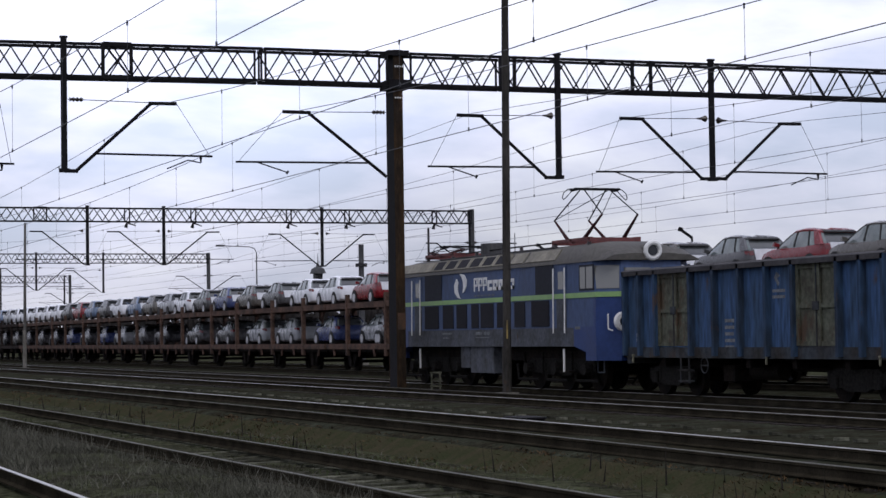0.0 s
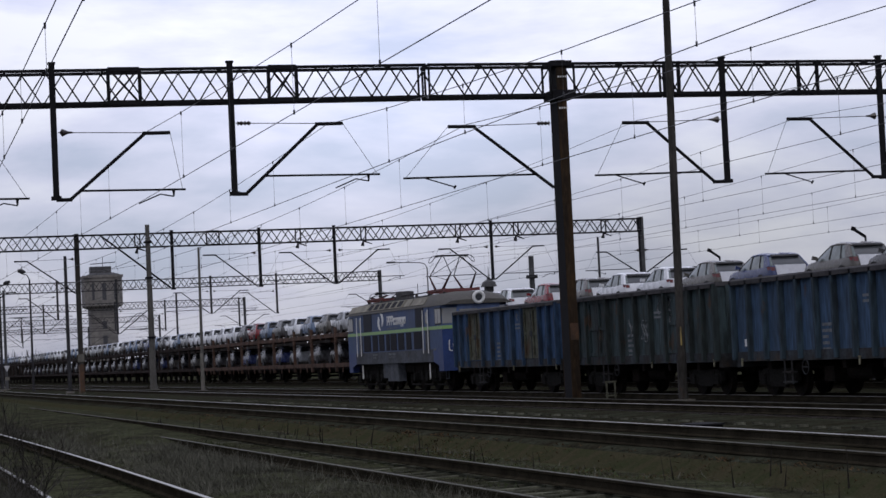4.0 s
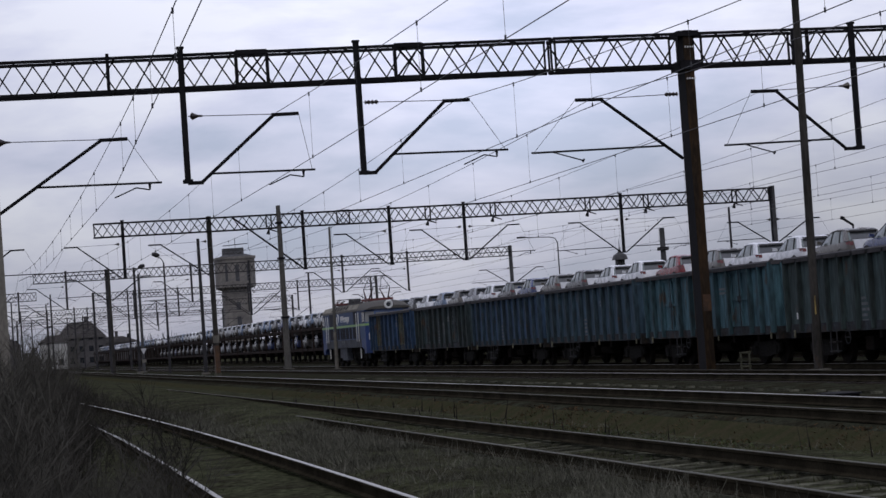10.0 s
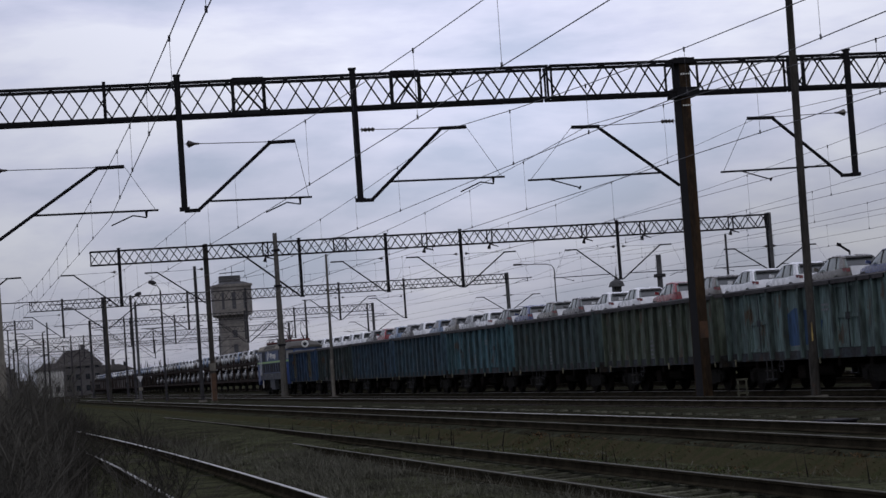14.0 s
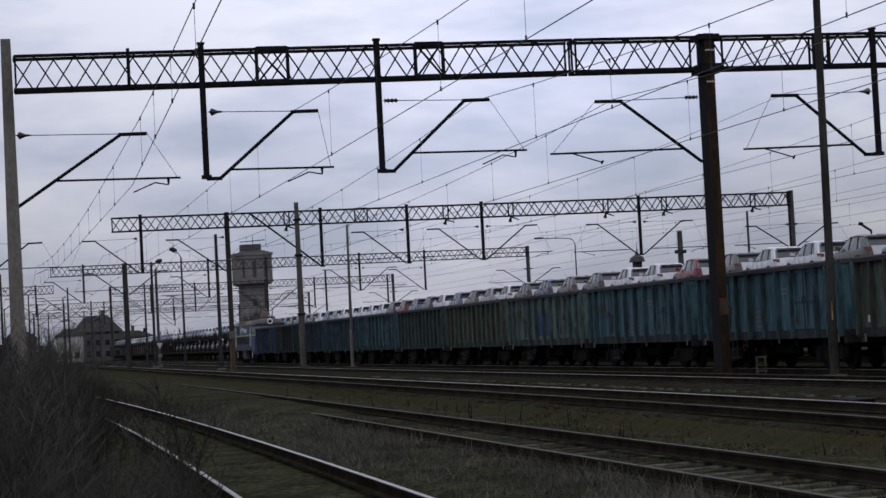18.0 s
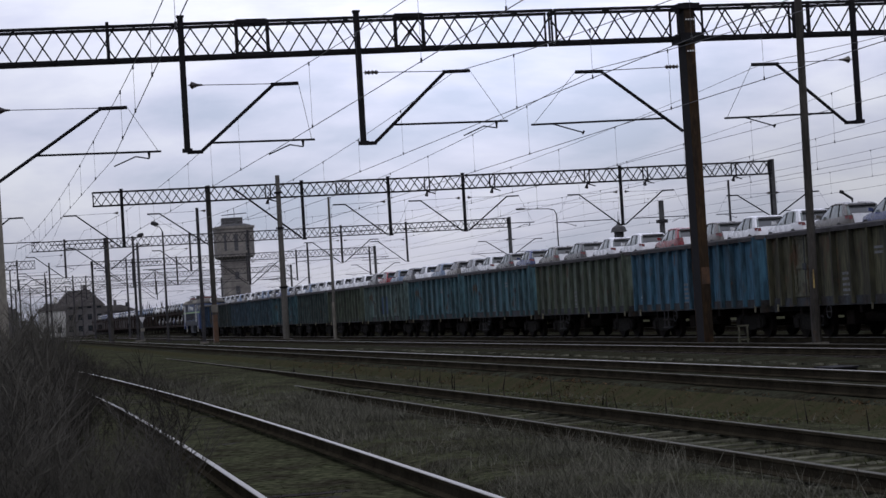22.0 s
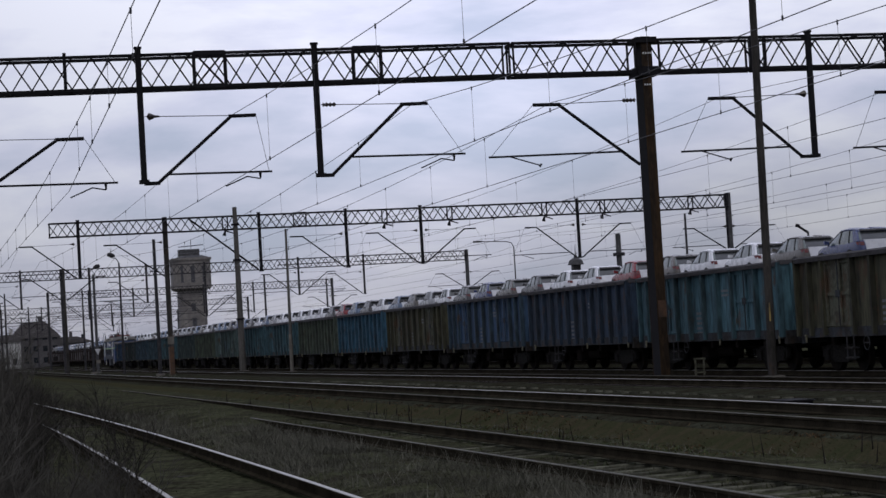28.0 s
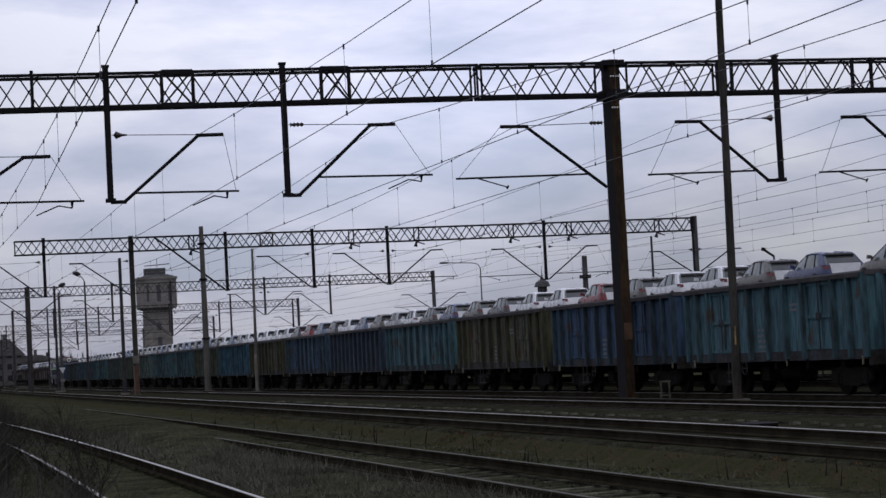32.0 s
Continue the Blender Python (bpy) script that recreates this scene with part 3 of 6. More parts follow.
def far_gantry(y, k, x_left, x_right, masts, drops, arms_left, ends):
    """A gantry farther along the yard; k: its size beside the near one's."""
    root = thing("catenary_gantry", "distant dark steel lattice gantry across the yard tracks", "gantry", "catenary gantries")
    zl, zh = ends
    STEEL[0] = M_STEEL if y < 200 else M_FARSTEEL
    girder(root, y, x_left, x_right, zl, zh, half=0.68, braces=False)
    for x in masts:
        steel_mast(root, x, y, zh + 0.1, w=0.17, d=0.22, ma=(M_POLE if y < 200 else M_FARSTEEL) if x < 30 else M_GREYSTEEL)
        if x > 30:
            for sg in (-1, 1):
                strut_arm(root, x + sg * 0.2, y, 7.7, 3.0, 9.65, 3.9, 8.15, 4.9, sg)
        if x < 30 and y < 200:
            part("painted_base", Mesh().box(x - 0.185, x + 0.185, y - 0.3, y + 0.3, 0.1, 2.3), M_ORANGE, root, "rusty orange-brown mast base")
            part("mast_plate", Mesh().box(x - 0.28, x + 0.22, y - 0.335, y - 0.31, 2.5, 3.1), M_CONCRETE, root, "plain pale plate")
            strut_arm(root, x - 0.2, y, 7.85, 3.7, 10.5, 4.65, 8.3, 1.2, -1)
            part("long_strut", Mesh().tube((26.3, y - 0.5, 8.0), (20.9, y - 0.5, 12.3), 0.075, n=6), M_STEEL, root)
            crossed_panel(root, y, 29.3, 30.3, zl, zh)
    for x, zb, sides in drops:
        drop_post(root, x, y, zh + 0.1, zb, 0.12)
        for sg in sides:
            strut_arm(root, x + sg * 0.25, y - 0.54, zb, 3.0 * k, zb + 2.35 * k, 3.85 * k, zb + 0.45, 4.9 * k, sg)
    for x, _ in arms_left:
        # a hanger with a bell insulator and its stay
        for dx in (-0.2, 0.2):
            part("hanger_post", Mesh().box(x + dx - 0.05, x + dx + 0.05, y - 0.5, y - 0.42, zl - 0.05, zh), M_STEEL, root)
        part("hanger", Mesh().tube((x, y - 0.45, zl), (x - 0.1, y - 0.45, zl - 0.45), 0.05, 0.16, n=8), M_STEEL, root)
        part("hanger_stay", Mesh().tube((x, y - 0.45, zl - 0.05), (x + 0.7, y - 0.45, zl - 0.3), 0.07, 0.04, n=6), M_STEEL, root)
    STEEL[0] = M_STEEL
    return root


near_gantry()
far_gantry(169.0, 1.12, 10.1, 66.2, (19.1, 66.3), ((12.3, 8.0, (-1,)), (26.5, 7.9, ()), (33.5, 7.85, (-1,)), (39.65, 7.85, (-1, 1)), (52.9, 7.7, (-1, 1))), ((36.7, 1), (42.1, 1), (50.1, 1), (55.1, 1), (62.8, 1), (23.8, 1)), (11.25, 12.4))
far_gantry(258.0, 1.12, 8.0, 66.2, (16.6, 66.3), ((11.8, 8.0, (-1,)), (26.6, 8.0, (-1,)), (33.6, 6.0, (-1, 1)), (45.0, 8.0, (-1, 1)), (53.1, 7.7, (-1,))), (), (11.2, 12.4))
far_gantry(348.0, 1.12, 19.9, 66.2, (20.1, 66.3), ((26.5, 8.0, (-1, 1)), (33.6, 8.0, (-1, 1)), (45.0, 8.0, (-1, 1)), (53.1, 7.7, (-1,))), (), (11.3, 12.5))
far_gantry(330.0, 1.12, 1.8, 10.6, (1.8,), ((7.9, 8.2, (-1,)),), (), (11.3, 12.6))
far_gantry(440.0, 1.12, 14.0, 66.0, (16.0, 66.0), ((24.0, 8.0, (-1, 1)), (38.0, 8.0, (-1, 1)), (50.0, 8.0, (-1, 1))), (), (11.2, 12.4))
far_gantry(530.0, 1.12, 10.0, 62.0, (12.0, 62.0), ((24.0, 8.0, (-1, 1)), (34.0, 8.0, (-1, 1)), (46.0, 8.0, (-1,))), (), (11.2, 12.4))


def bracket_mast(x, y, h, zb, sides, ma, label, w=0.17):
    """A single mast with catenary brackets."""
    root = thing("catenary_mast", label, "mast", "yard masts")
    part("shaft", Mesh().loft([[(x + sx * q, y + sy * q, z) for sx, sy in ((-1, -1), (1, -1), (1, 1), (-1, 1))] for z, q in ((-0.3, w), (h, w * 0.65))]), ma, root)
    for sg in sides:
        strut_arm(root, x + sg * 0.2, y, zb, 3.1, zb + 2.3, 4.0, zb + 0.6, 5.0, sg)
    return root


bracket_mast(0.0, 150.0, 13.2, 7.4, (1, -1), M_CONCRETE, "grey concrete catenary mast with two brackets")
bracket_mast(14.2, 217.0, 10.8, 7.6, (-1, 1), M_POLE, "dark steel catenary mast with two brackets", 0.15)
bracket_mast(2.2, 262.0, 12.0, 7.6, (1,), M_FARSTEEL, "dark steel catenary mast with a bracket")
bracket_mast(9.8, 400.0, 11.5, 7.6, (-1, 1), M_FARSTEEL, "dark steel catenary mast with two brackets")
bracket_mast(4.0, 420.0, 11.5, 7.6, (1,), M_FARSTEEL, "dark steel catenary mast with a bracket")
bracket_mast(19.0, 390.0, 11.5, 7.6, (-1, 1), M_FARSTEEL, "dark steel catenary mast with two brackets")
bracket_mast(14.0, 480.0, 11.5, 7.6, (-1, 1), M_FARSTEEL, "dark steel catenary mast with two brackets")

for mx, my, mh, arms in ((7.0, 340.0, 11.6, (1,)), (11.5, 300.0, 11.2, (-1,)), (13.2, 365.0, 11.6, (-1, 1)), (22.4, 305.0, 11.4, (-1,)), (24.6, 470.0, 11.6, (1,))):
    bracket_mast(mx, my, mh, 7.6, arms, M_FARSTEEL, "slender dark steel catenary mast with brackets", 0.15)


# ---- overhead wires ----
def overhead_line(x_near, x, z_c, z_m, sag, y_far=620):
    """One track's contact wire, its messenger wire and the droppers between. x_near: its place behind the camera."""
    root = thing("overhead_line", "thin dark overhead contact line with messenger wire and droppers", "overhead line", "overhead lines")
    ys = [-22, G1, 169, 258, 348, 440, y_far]
    xs = [x_near, x, x - 0.5, x + 0.3, x - 0.3, x + 0.3, x - 0.3]
    mes, con = [], []
    for i, (a, b) in enumerate(zip(ys, ys[1:])):
        za, zb = z_m + (0.3 if a > 100 else 0), z_m + (0.3 if b > 100 else 0)
        for j in range(13 if b == y_far else 12):
            f = j / 12
            q = (xs[i] + (xs[i + 1] - xs[i]) * f, a + (b - a) * f)
            top = (*q, za + (zb - za) * f - sag * 4 * f * (1 - f))
            mes.append(top)
            if j in (0, 12):
                con.append((*q, z_c))
            if a < 100 and 0 < j < 12:
                d = Mesh().tube((*q, z_c + 0.05), top, 0.006, n=3)
                d.tube((*q, z_c - 0.03), (*q, z_c + 0.07), 0.022, n=4).tube((q[0], q[1], top[2] - 0.08), (q[0], q[1], top[2] + 0.03), 0.022, n=4)
                part("dropper", d, M_WIRE, root)
    part("contact_wire", Mesh().wire(con, 0.0115 if x < 24 else 0.0085), M_WIRE, root)
    part("messenger_wire", Mesh().wire(mes, 0.0115 if x < 24 else 0.0085), M_WIRE, root)


for xn, x, zc, zm, sag in ((2.1, 4.7, 7.0, 8.55, 0.8), (9.8, 9.8, 7.1, 9.15, 0.75), (16.6, 15.7, 7.4, 9.33, 1.25), (20.8, 20.4, 7.2, 9.26, 1.1), (26.3, 26.4, 7.18, 9.3, 1.1),
                           (32.6, 32.3, 7.12, 9.3, 1.1), (38.5, 38.7, 7.1, 9.27, 1.1), (45.0, 45.2, 7.1, 9.3, 1.1), (50.5, 50.2, 7.1, 9.3, 1.1)):
    overhead_line(xn, x, zc, zm, sag)


# ---- freight train ----
TX = 26.2           # middle of the train's track


def wheel_mesh(r=0.46):
    m = Mesh()
    for x0, x1, k in ((-0.065, 0.065, r), (-0.09, -0.065, r + 0.03)):
        ring0 = [(x0, k * math.cos(t), k * math.sin(t)) for t in [2 * math.pi * i / 20 for i in range(20)]]
        ring1 = [(x1, p[1], p[2]) for p in ring0]
        m.loft([ring0, ring1])
    m.tube((-0.1, 0, 0), (0.16, 0, 0), 0.12, n=10)
    return m


WHEEL = wheel_mesh().data("wheel", M_UNDER)
BIG_WHEEL = wheel_mesh(0.62).data("wheel", M_UNDER)


def bogie(root, yc, base=1.8, r=0.46, gap=0.0, axles=2, data=None):
    """Side frames, springs, axle boxes; the wheels are parts of their own."""
    for s in (-1, 1):
        x = s * 1.02
        fr = Mesh()
        half = base / 2 * (axles - 1)
        fr.prism([(yc - half - 0.35, RAIL + r + 0.1), (yc - half - 0.2, RAIL + r - 0.12), (yc - half + 0.25, RAIL + r - 0.12), (yc - 0.4, RAIL + r - 0.2), (yc + 0.4, RAIL + r - 0.2), (yc + half - 0.25, RAIL + r - 0.12), (yc + half + 0.2, RAIL + r - 0.12), (yc + half + 0.35, RAIL + r + 0.1), (yc + half, RAIL + r + 0.3), (yc - half, RAIL + r + 0.3)], x - 0.06, x + 0.06, "x")
        for a in range(axles):
            ya = yc - half + a * base
            fr.box(x - 0.12, x + 0.14, ya - 0.16, ya + 0.16, RAIL + r - 0.14, RAIL + r + 0.16, 0.03)
            for e in (-0.27, 0.27):
                fr.tube((x, ya + e, RAIL + r - 0.05), (x, ya + e, RAIL + r + 0.25), 0.09, n=8)
        part("bogie_frame", fr, M_BOGIE, root)
    for a in range(axles):
        ya = yc - base / 2 * (axles - 1) + a * base
        for s in (-1, 1):
            piece("wheel", data or WHEEL, root, Matrix.Translation((s * 0.77, ya, RAIL + r)) @ (Matrix.Rotation(math.pi, 4, "Z") if s < 0 else Matrix.Identity(4)))
        part("axle", Mesh().tube((-0.8, ya, RAIL + r), (0.8, ya, RAIL + r), 0.09, n=8), M_UNDER, root)


def buffer_gear(root, half):
    for e in (-1, 1):
        for s in (-1, 1):
            b = Mesh().tube((s * 0.875, e * half, 1.26), (s * 0.875, e * (half + 0.5), 1.26), 0.1, n=10)
            b.tube((s * 0.875, e * (half + 0.5), 1.26), (s * 0.875, e * (half + 0.58), 1.26), 0.24, 0.23, n=14)
            part("buffer", b, M_UNDER, root)
        part("coupling", Mesh().path([(0, e * half, 1.24), (0.05, e * (half + 0.3), 1.1), (0, e * (half + 0.6), 1.22)], 0.05), M_UNDER, root)


def wagon_paint(name, colour, tint, rust):
    colour, tint = [(r * 0.94, g * 1.03, b) for r, g, b in (colour, tint)]
    return material(name, colour, 0.8, vary=0.5, scale=1.5, fine=6, tint=tint, spec=0.2, stretch=(1.5, 1.5, 0.3), rust=rust, bump=0.3)


WAGON_PAINT = {
    "blue": wagon_paint("faded_blue_wagon_paint", (0.031, 0.060, 0.130), (0.022, 0.042, 0.080), 0.12),
    "steel": wagon_paint("steel_blue_wagon_paint", (0.036, 0.062, 0.112), (0.026, 0.042, 0.072), 0.15),
    "moss": wagon_paint("dark_teal_grey_wagon_paint", (0.050, 0.068, 0.070), (0.030, 0.039, 0.040), 0.3),
    "navy": wagon_paint("dark_navy_wagon_paint", (0.030, 0.044, 0.072), (0.024, 0.030, 0.042), 0.5),
    "teal": wagon_paint("weathered_teal_wagon_paint", (0.056, 0.108, 0.132), (0.034, 0.064, 0.080), 0.35),
    "azure": wagon_paint("bright_blue_wagon_paint", (0.042, 0.100, 0.155), (0.028, 0.060, 0.090), 0.3),
    "pale": wagon_paint("chalky_grey_teal_wagon_paint", (0.098, 0.132, 0.130), (0.054, 0.070, 0.068), 0.4),
    "slate": wagon_paint("blue_grey_wagon_paint", (0.042, 0.068, 0.098), (0.029, 0.045, 0.063), 0.15),
    "brown": wagon_paint("rusty_brown_wagon_paint", (0.062, 0.056, 0.034), (0.028, 0.025, 0.017), 0.5),
    "dark": wagon_paint("dark_slate_green_wagon_paint", (0.036, 0.050, 0.056), (0.022, 0.027, 0.027), 0.35),
    "olive": wagon_paint("grey_green_wagon_paint", (0.084, 0.096, 0.080), (0.036, 0.040, 0.030), 0.5),
}
# wagon paints darkened for the ribs: their shade put into the colour, plus rust
RIB_PAINT = {k: wagon_paint("shaded_rib_" + k, tuple(c * 0.62 for c in rgb), tuple(0.008 + c * 0.25 for c in rgb), 0.2) for k, rgb in (("blue", (0.031, 0.062, 0.126)), ("steel", (0.044, 0.070, 0.100)), ("moss", (0.050, 0.068, 0.070)), ("navy", (0.030, 0.044, 0.072)), ("teal", (0.056, 0.108, 0.132)), ("azure", (0.042, 0.100, 0.155)), ("pale", (0.098, 0.132, 0.130)), ("slate", (0.046, 0.076, 0.102)), ("dark", (0.034, 0.045, 0.047)), ("brown", (0.062, 0.056, 0.034)), ("olive", (0.072, 0.084, 0.064)))}
M_RIM = material("dusty_grey_rim", (0.050, 0.048, 0.050), 0.9, vary=0.25, scale=1.5, fine=10, spec=0.15)
M_DOOR_OLIVE = material("olive_wagon_door", (0.080, 0.086, 0.062), 0.88, vary=0.4, scale=2.5, fine=8, tint=(0.045, 0.042, 0.030), spec=0.2, rust=0.5)
M_MARK = material("chalky_white_marking", (0.13, 0.14, 0.148), 0.9, vary=0.35, scale=8, fine=30, rust=0.3)
M_SILL = material("dirty_sill", (0.034, 0.040, 0.046), 0.9, vary=0.4, scale=1.5, fine=8, tint=(0.022, 0.020, 0.018), spec=0.15, rust=0.35)
M_COAL = material("coal_dust", (0.02, 0.02, 0.02), 0.95, vary=0.3, scale=3, fine=20, bump=0.6)

HALF = 6.4
RIBS = (0.05, 0.95, 1.9, 3.85, 5.1, 6.4, 7.7, 8.95, 10.9, 11.85, 12.75)
DOORS = ((1.9, 3.85), (8.95, 10.9))
Z0, Z1 = 1.18, 3.5


M_HOOK = material("chalky_yellow_hook", (0.17, 0.16, 0.105), 0.9, vary=0.4, scale=9, fine=30, rust=0.3)
HOOK = Mesh().tube((0, 0, -0.14), (0, 0, 0.08), 0.03, n=5).tube((0, 0.05, 0.06), (0, -0.05, 0.06), 0.03, n=5).data("tie_hook", M_HOOK)


BEARER = Mesh().box(-1.3, 1.3, -0.1, 0.1, 0.95, 1.16).data("cross_bearer", M_UNDER)


def wagon(paint, door_paint=None, extras=(), plain=False):
    """A four-axle open coal wagon, its middle at the origin, travelling along +y; plain: evenly ribbed, with no side doors."""
    doors = () if plain else DOORS
    ribs = tuple(0.05 + 12.7 * i / 12 for i in range(13)) if plain else RIBS
    ma = WAGON_PAINT[paint]
    words = {"blue": "faded blue", "steel": "dull steel-blue", "moss": "dark teal-grey", "navy": "dark navy-blue", "teal": "weathered teal-blue", "slate": "dull blue-grey", "azure": "bright blue", "pale": "chalky grey-teal", "brown": "rusty brown", "dark": "dark slate-green", "olive": "dirty grey-green"}[paint]
    root = thing("open_wagon", words + " open-top steel coal wagon with ribbed sides", "freight wagon", "wagons of the freight train")
    for s in (-1, 1):
        x = s * 1.40
        spans = [(-HALF, HALF)] if plain else [(-HALF, HALF - DOORS[1][1]), (HALF - DOORS[1][0], HALF - DOORS[0][1]), (HALF - DOORS[0][0], HALF)]
        for y0, y1 in spans:
            w = Mesh().box(x - 0.02, x + 0.02, y0, y1, Z0 + 0.25, Z1 - 0.1)
            part("side_panel", w, ma, root)
        for d in doors:
            mid = HALF - (d[0] + d[1]) / 2
            for e in (-1, 1):
                y0, y1 = sorted((mid + e * 0.03, mid + e * 0.92))
                dm = Mesh().box(x - 0.015, x + 0.015, y0, y1, Z0 + 0.3, Z1 - 0.16)
                door = part("side_door", dm, door_paint or ma, root)
                fr = Mesh()
                xo = x + s * 0.03
                for q in (y0 + 0.06, y1 - 0.06):
                    fr.box(min(xo, xo + s * 0.05), max(xo, xo + s * 0.05), q - 0.06, q + 0.06, Z0 + 0.3, Z1 - 0.16)
                for z in (Z0 + 0.3, Z0 + 1.15, Z1 - 0.28):
                    fr.box(min(xo, xo + s * 0.03), max(xo, xo + s * 0.03), y0 + 0.05, y1 - 0.05, z, z + 0.1)
                part("door_frame", fr, door_paint or ma, door)
            lock = Mesh().tube((x + s * 0.08, mid, Z0 + 0.3), (x + s * 0.08, mid, Z1 - 0.2), 0.025)
            lock.box(x + s * 0.09 - 0.03, x + s * 0.09 + 0.03, mid - 0.12, mid + 0.12, Z0 + 1.1, Z0 + 1.3)
            part("door_bar", lock, M_SILL, root)
        for rb in ribs:
            y = HALF - rb
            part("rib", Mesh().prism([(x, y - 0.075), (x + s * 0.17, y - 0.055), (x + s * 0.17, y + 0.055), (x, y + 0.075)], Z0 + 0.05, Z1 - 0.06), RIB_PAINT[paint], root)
        part("side_sill", Mesh().box(x - 0.05, x + 0.05, -HALF, HALF, Z0, Z0 + 0.27), M_SILL, root)
        part("top_rim", Mesh().prism([(x - s * 0.07, Z1 - 0.02), (x + s * 0.06, Z1), (x + s * 0.17, Z1 - 0.05), (x + s * 0.17, Z1 - 0.17), (x - s * 0.07, Z1 - 0.13)], -HALF, HALF, "y"), M_RIM, root)
        for yh in (-6.1, -1.2, 5.95):
            piece("tie_hook", HOOK, root, Matrix.Translation((x + s * 0.07, yh, Z0)))
        marks = Mesh()
        xo = x + s * 0.022
        rng = random.Random(len(paint) * 7 + ord(paint[0]))
        my = 5.5
        for row in range(5):
            ya = HALF - my
            marks.box(min(xo, xo + s * 0.004), max(xo, xo + s * 0.004), ya - 0.3 - 0.3 * rng.random(), ya, 2.05 - row * 0.16, 2.13 - row * 0.16)
        for row in range(2):
            marks.box(min(xo, xo + s * 0.004), max(xo, xo + s * 0.004), HALF - 8.45, HALF - 7.85, 2.72 - row * 0.14, 2.79 - row * 0.14)
        tagged(part("painted_markings", marks, M_MARK, root, "chalky unreadable white lettering"), kind="stuff")
        part("plate", Mesh().box(min(xo, xo + s * 0.01), max(xo, xo + s * 0.01), HALF - 0.72, HALF - 0.6, 1.6, 1.8), M_WHITE, root)
        yb = HALF - 4.55
        part("hand_wheel", Mesh().ring((x + s * 0.1, yb, 1.0), (1, 0, 0), 0.19, 0.014).tube((x + s * 0.1, yb - 0.18, 1.0), (x + s * 0.1, yb + 0.18, 1.0), 0.015), M_SILL, root, "brake hand wheel")
        step = Mesh()
        for yy in (HALF - 3.6, HALF - 3.15):
            step.box(x + s * 0.02, x + s * 0.05, yy - 0.03, yy + 0.03, 0.55, Z0) if s > 0 else step.box(x - 0.05, x - 0.02, yy - 0.03, yy + 0.03, 0.55, Z0)
        for z in (0.58, 0.85):
            step.box(x - 0.1, x + 0.1, HALF - 3.62, HALF - 3.13, z, z + 0.04)
        part("step", step, M_SILL, root)
    for e in (-1, 1):
        y = e * (HALF - 0.03)
        part("end_wall", Mesh().box(-1.38, 1.38, y - 0.03, y + 0.03, Z0, Z1 - 0.05), ma, root)
        part("end_rim", Mesh().box(-1.46, 1.46, y - 0.07, y + 0.07, Z1 - 0.13, Z1), M_RIM, root)
        for xr in (-1.1, -0.55, 0, 0.55, 1.1):
            part("end_rib", Mesh().box(xr - 0.06, xr + 0.06, min(y, y + e * 0.1), max(y, y + e * 0.1), Z0, Z1 - 0.1), ma, root)
        part("headstock", Mesh().box(-1.4, 1.4, y - 0.15, y + 0.08, 1.02, 1.42), M_SILL, root)
    part("floor", Mesh().box(-1.36, 1.36, -HALF + 0.05, HALF - 0.05, Z0 + 0.02, Z0 + 0.12), M_COAL, root)
    part("underframe", Mesh().box(-0.35, 0.35, -HALF, HALF, 0.85, Z0), M_UNDER, root)
    for y in (-4.5, -2.2, 0, 2.2, 4.5):
        piece("cross_bearer", BEARER, root, Matrix.Translation((0, y, 0)))
    gear = Mesh().tube((-0.6, -0.5, 0.85), (-0.6, 0.9, 0.85), 0.2, n=10).box(-0.95, -0.4, 1.3, 1.9, 0.6, 1.0)
    part("brake_gear", gear, M_UNDER, root)
    for yc in (-4.5, 4.5):
        bogie(root, yc)
    buffer_gear(root, HALF)
    if "emblem" in extras:
        em = Mesh().prism([(HALF - 8.23, 3.10), (HALF - 8.06, 3.2), (HALF - 7.95, 3.06), (HALF - 8.12, 2.86), (HALF - 8.2, 2.93), (HALF - 8.09, 3.04)], -1.426, -1.421, "x")
        part("emblem", em, M_MARK, root, "small white curved emblem")
    if "scrawl" in extras:
        for yc, zc, rw, rh in ((0.6, 2.3, 0.13, 0.3), (0.35, 2.2, 0.1, 0.24), (-0.5, 2.25, 0.14, 0.3), (-0.75, 2.2, 0.12, 0.34), (-1.0, 2.3, 0.1, 0.26), (-1.9, 2.9, 0.09, 0.2), (-2.8, 2.95, 0.08, 0.18), (-2.85, 2.5, 0.06, 0.16)):
            loop = [(-1.424, yc + rw * math.sin(2.3 * a + yc) + 0.1 * a / 6, zc + rh * math.cos(a)) for a in [0.45 * i for i in range(13)]]
            tagged(part("scrawl", Mesh().path(loop, 0.018, n=4), M_MARK, root, "chalky white scrawled loop"), kind="stuff")
    if "patch" in extras:
        part("paint_patch", Mesh().prism([(-1.2, 1.62), (1.1, 1.60), (1.7, 1.9), (1.5, 2.5), (0.6, 2.75), (-0.6, 2.62), (-1.5, 2.3)], -1.429, -1.421, "x"), WAGON_PAINT["blue"], root, "freshly sprayed blue patch")
    return root


# paint of the wagons, in order behind the locomotive
ORDER = ["blue", "dark", "steel", "slate", "teal", "moss", "olive", "pale", "teal", "teal", "olive", "azure", "brown", "steel", "navy", "teal", "brown", "steel", "teal", "teal", "slate", "brown", "azure"]


M_PANTO = material("dark_red_oxide_paint", (0.040, 0.012, 0.014), 0.8, vary=0.3, scale=2, spec=0.15)


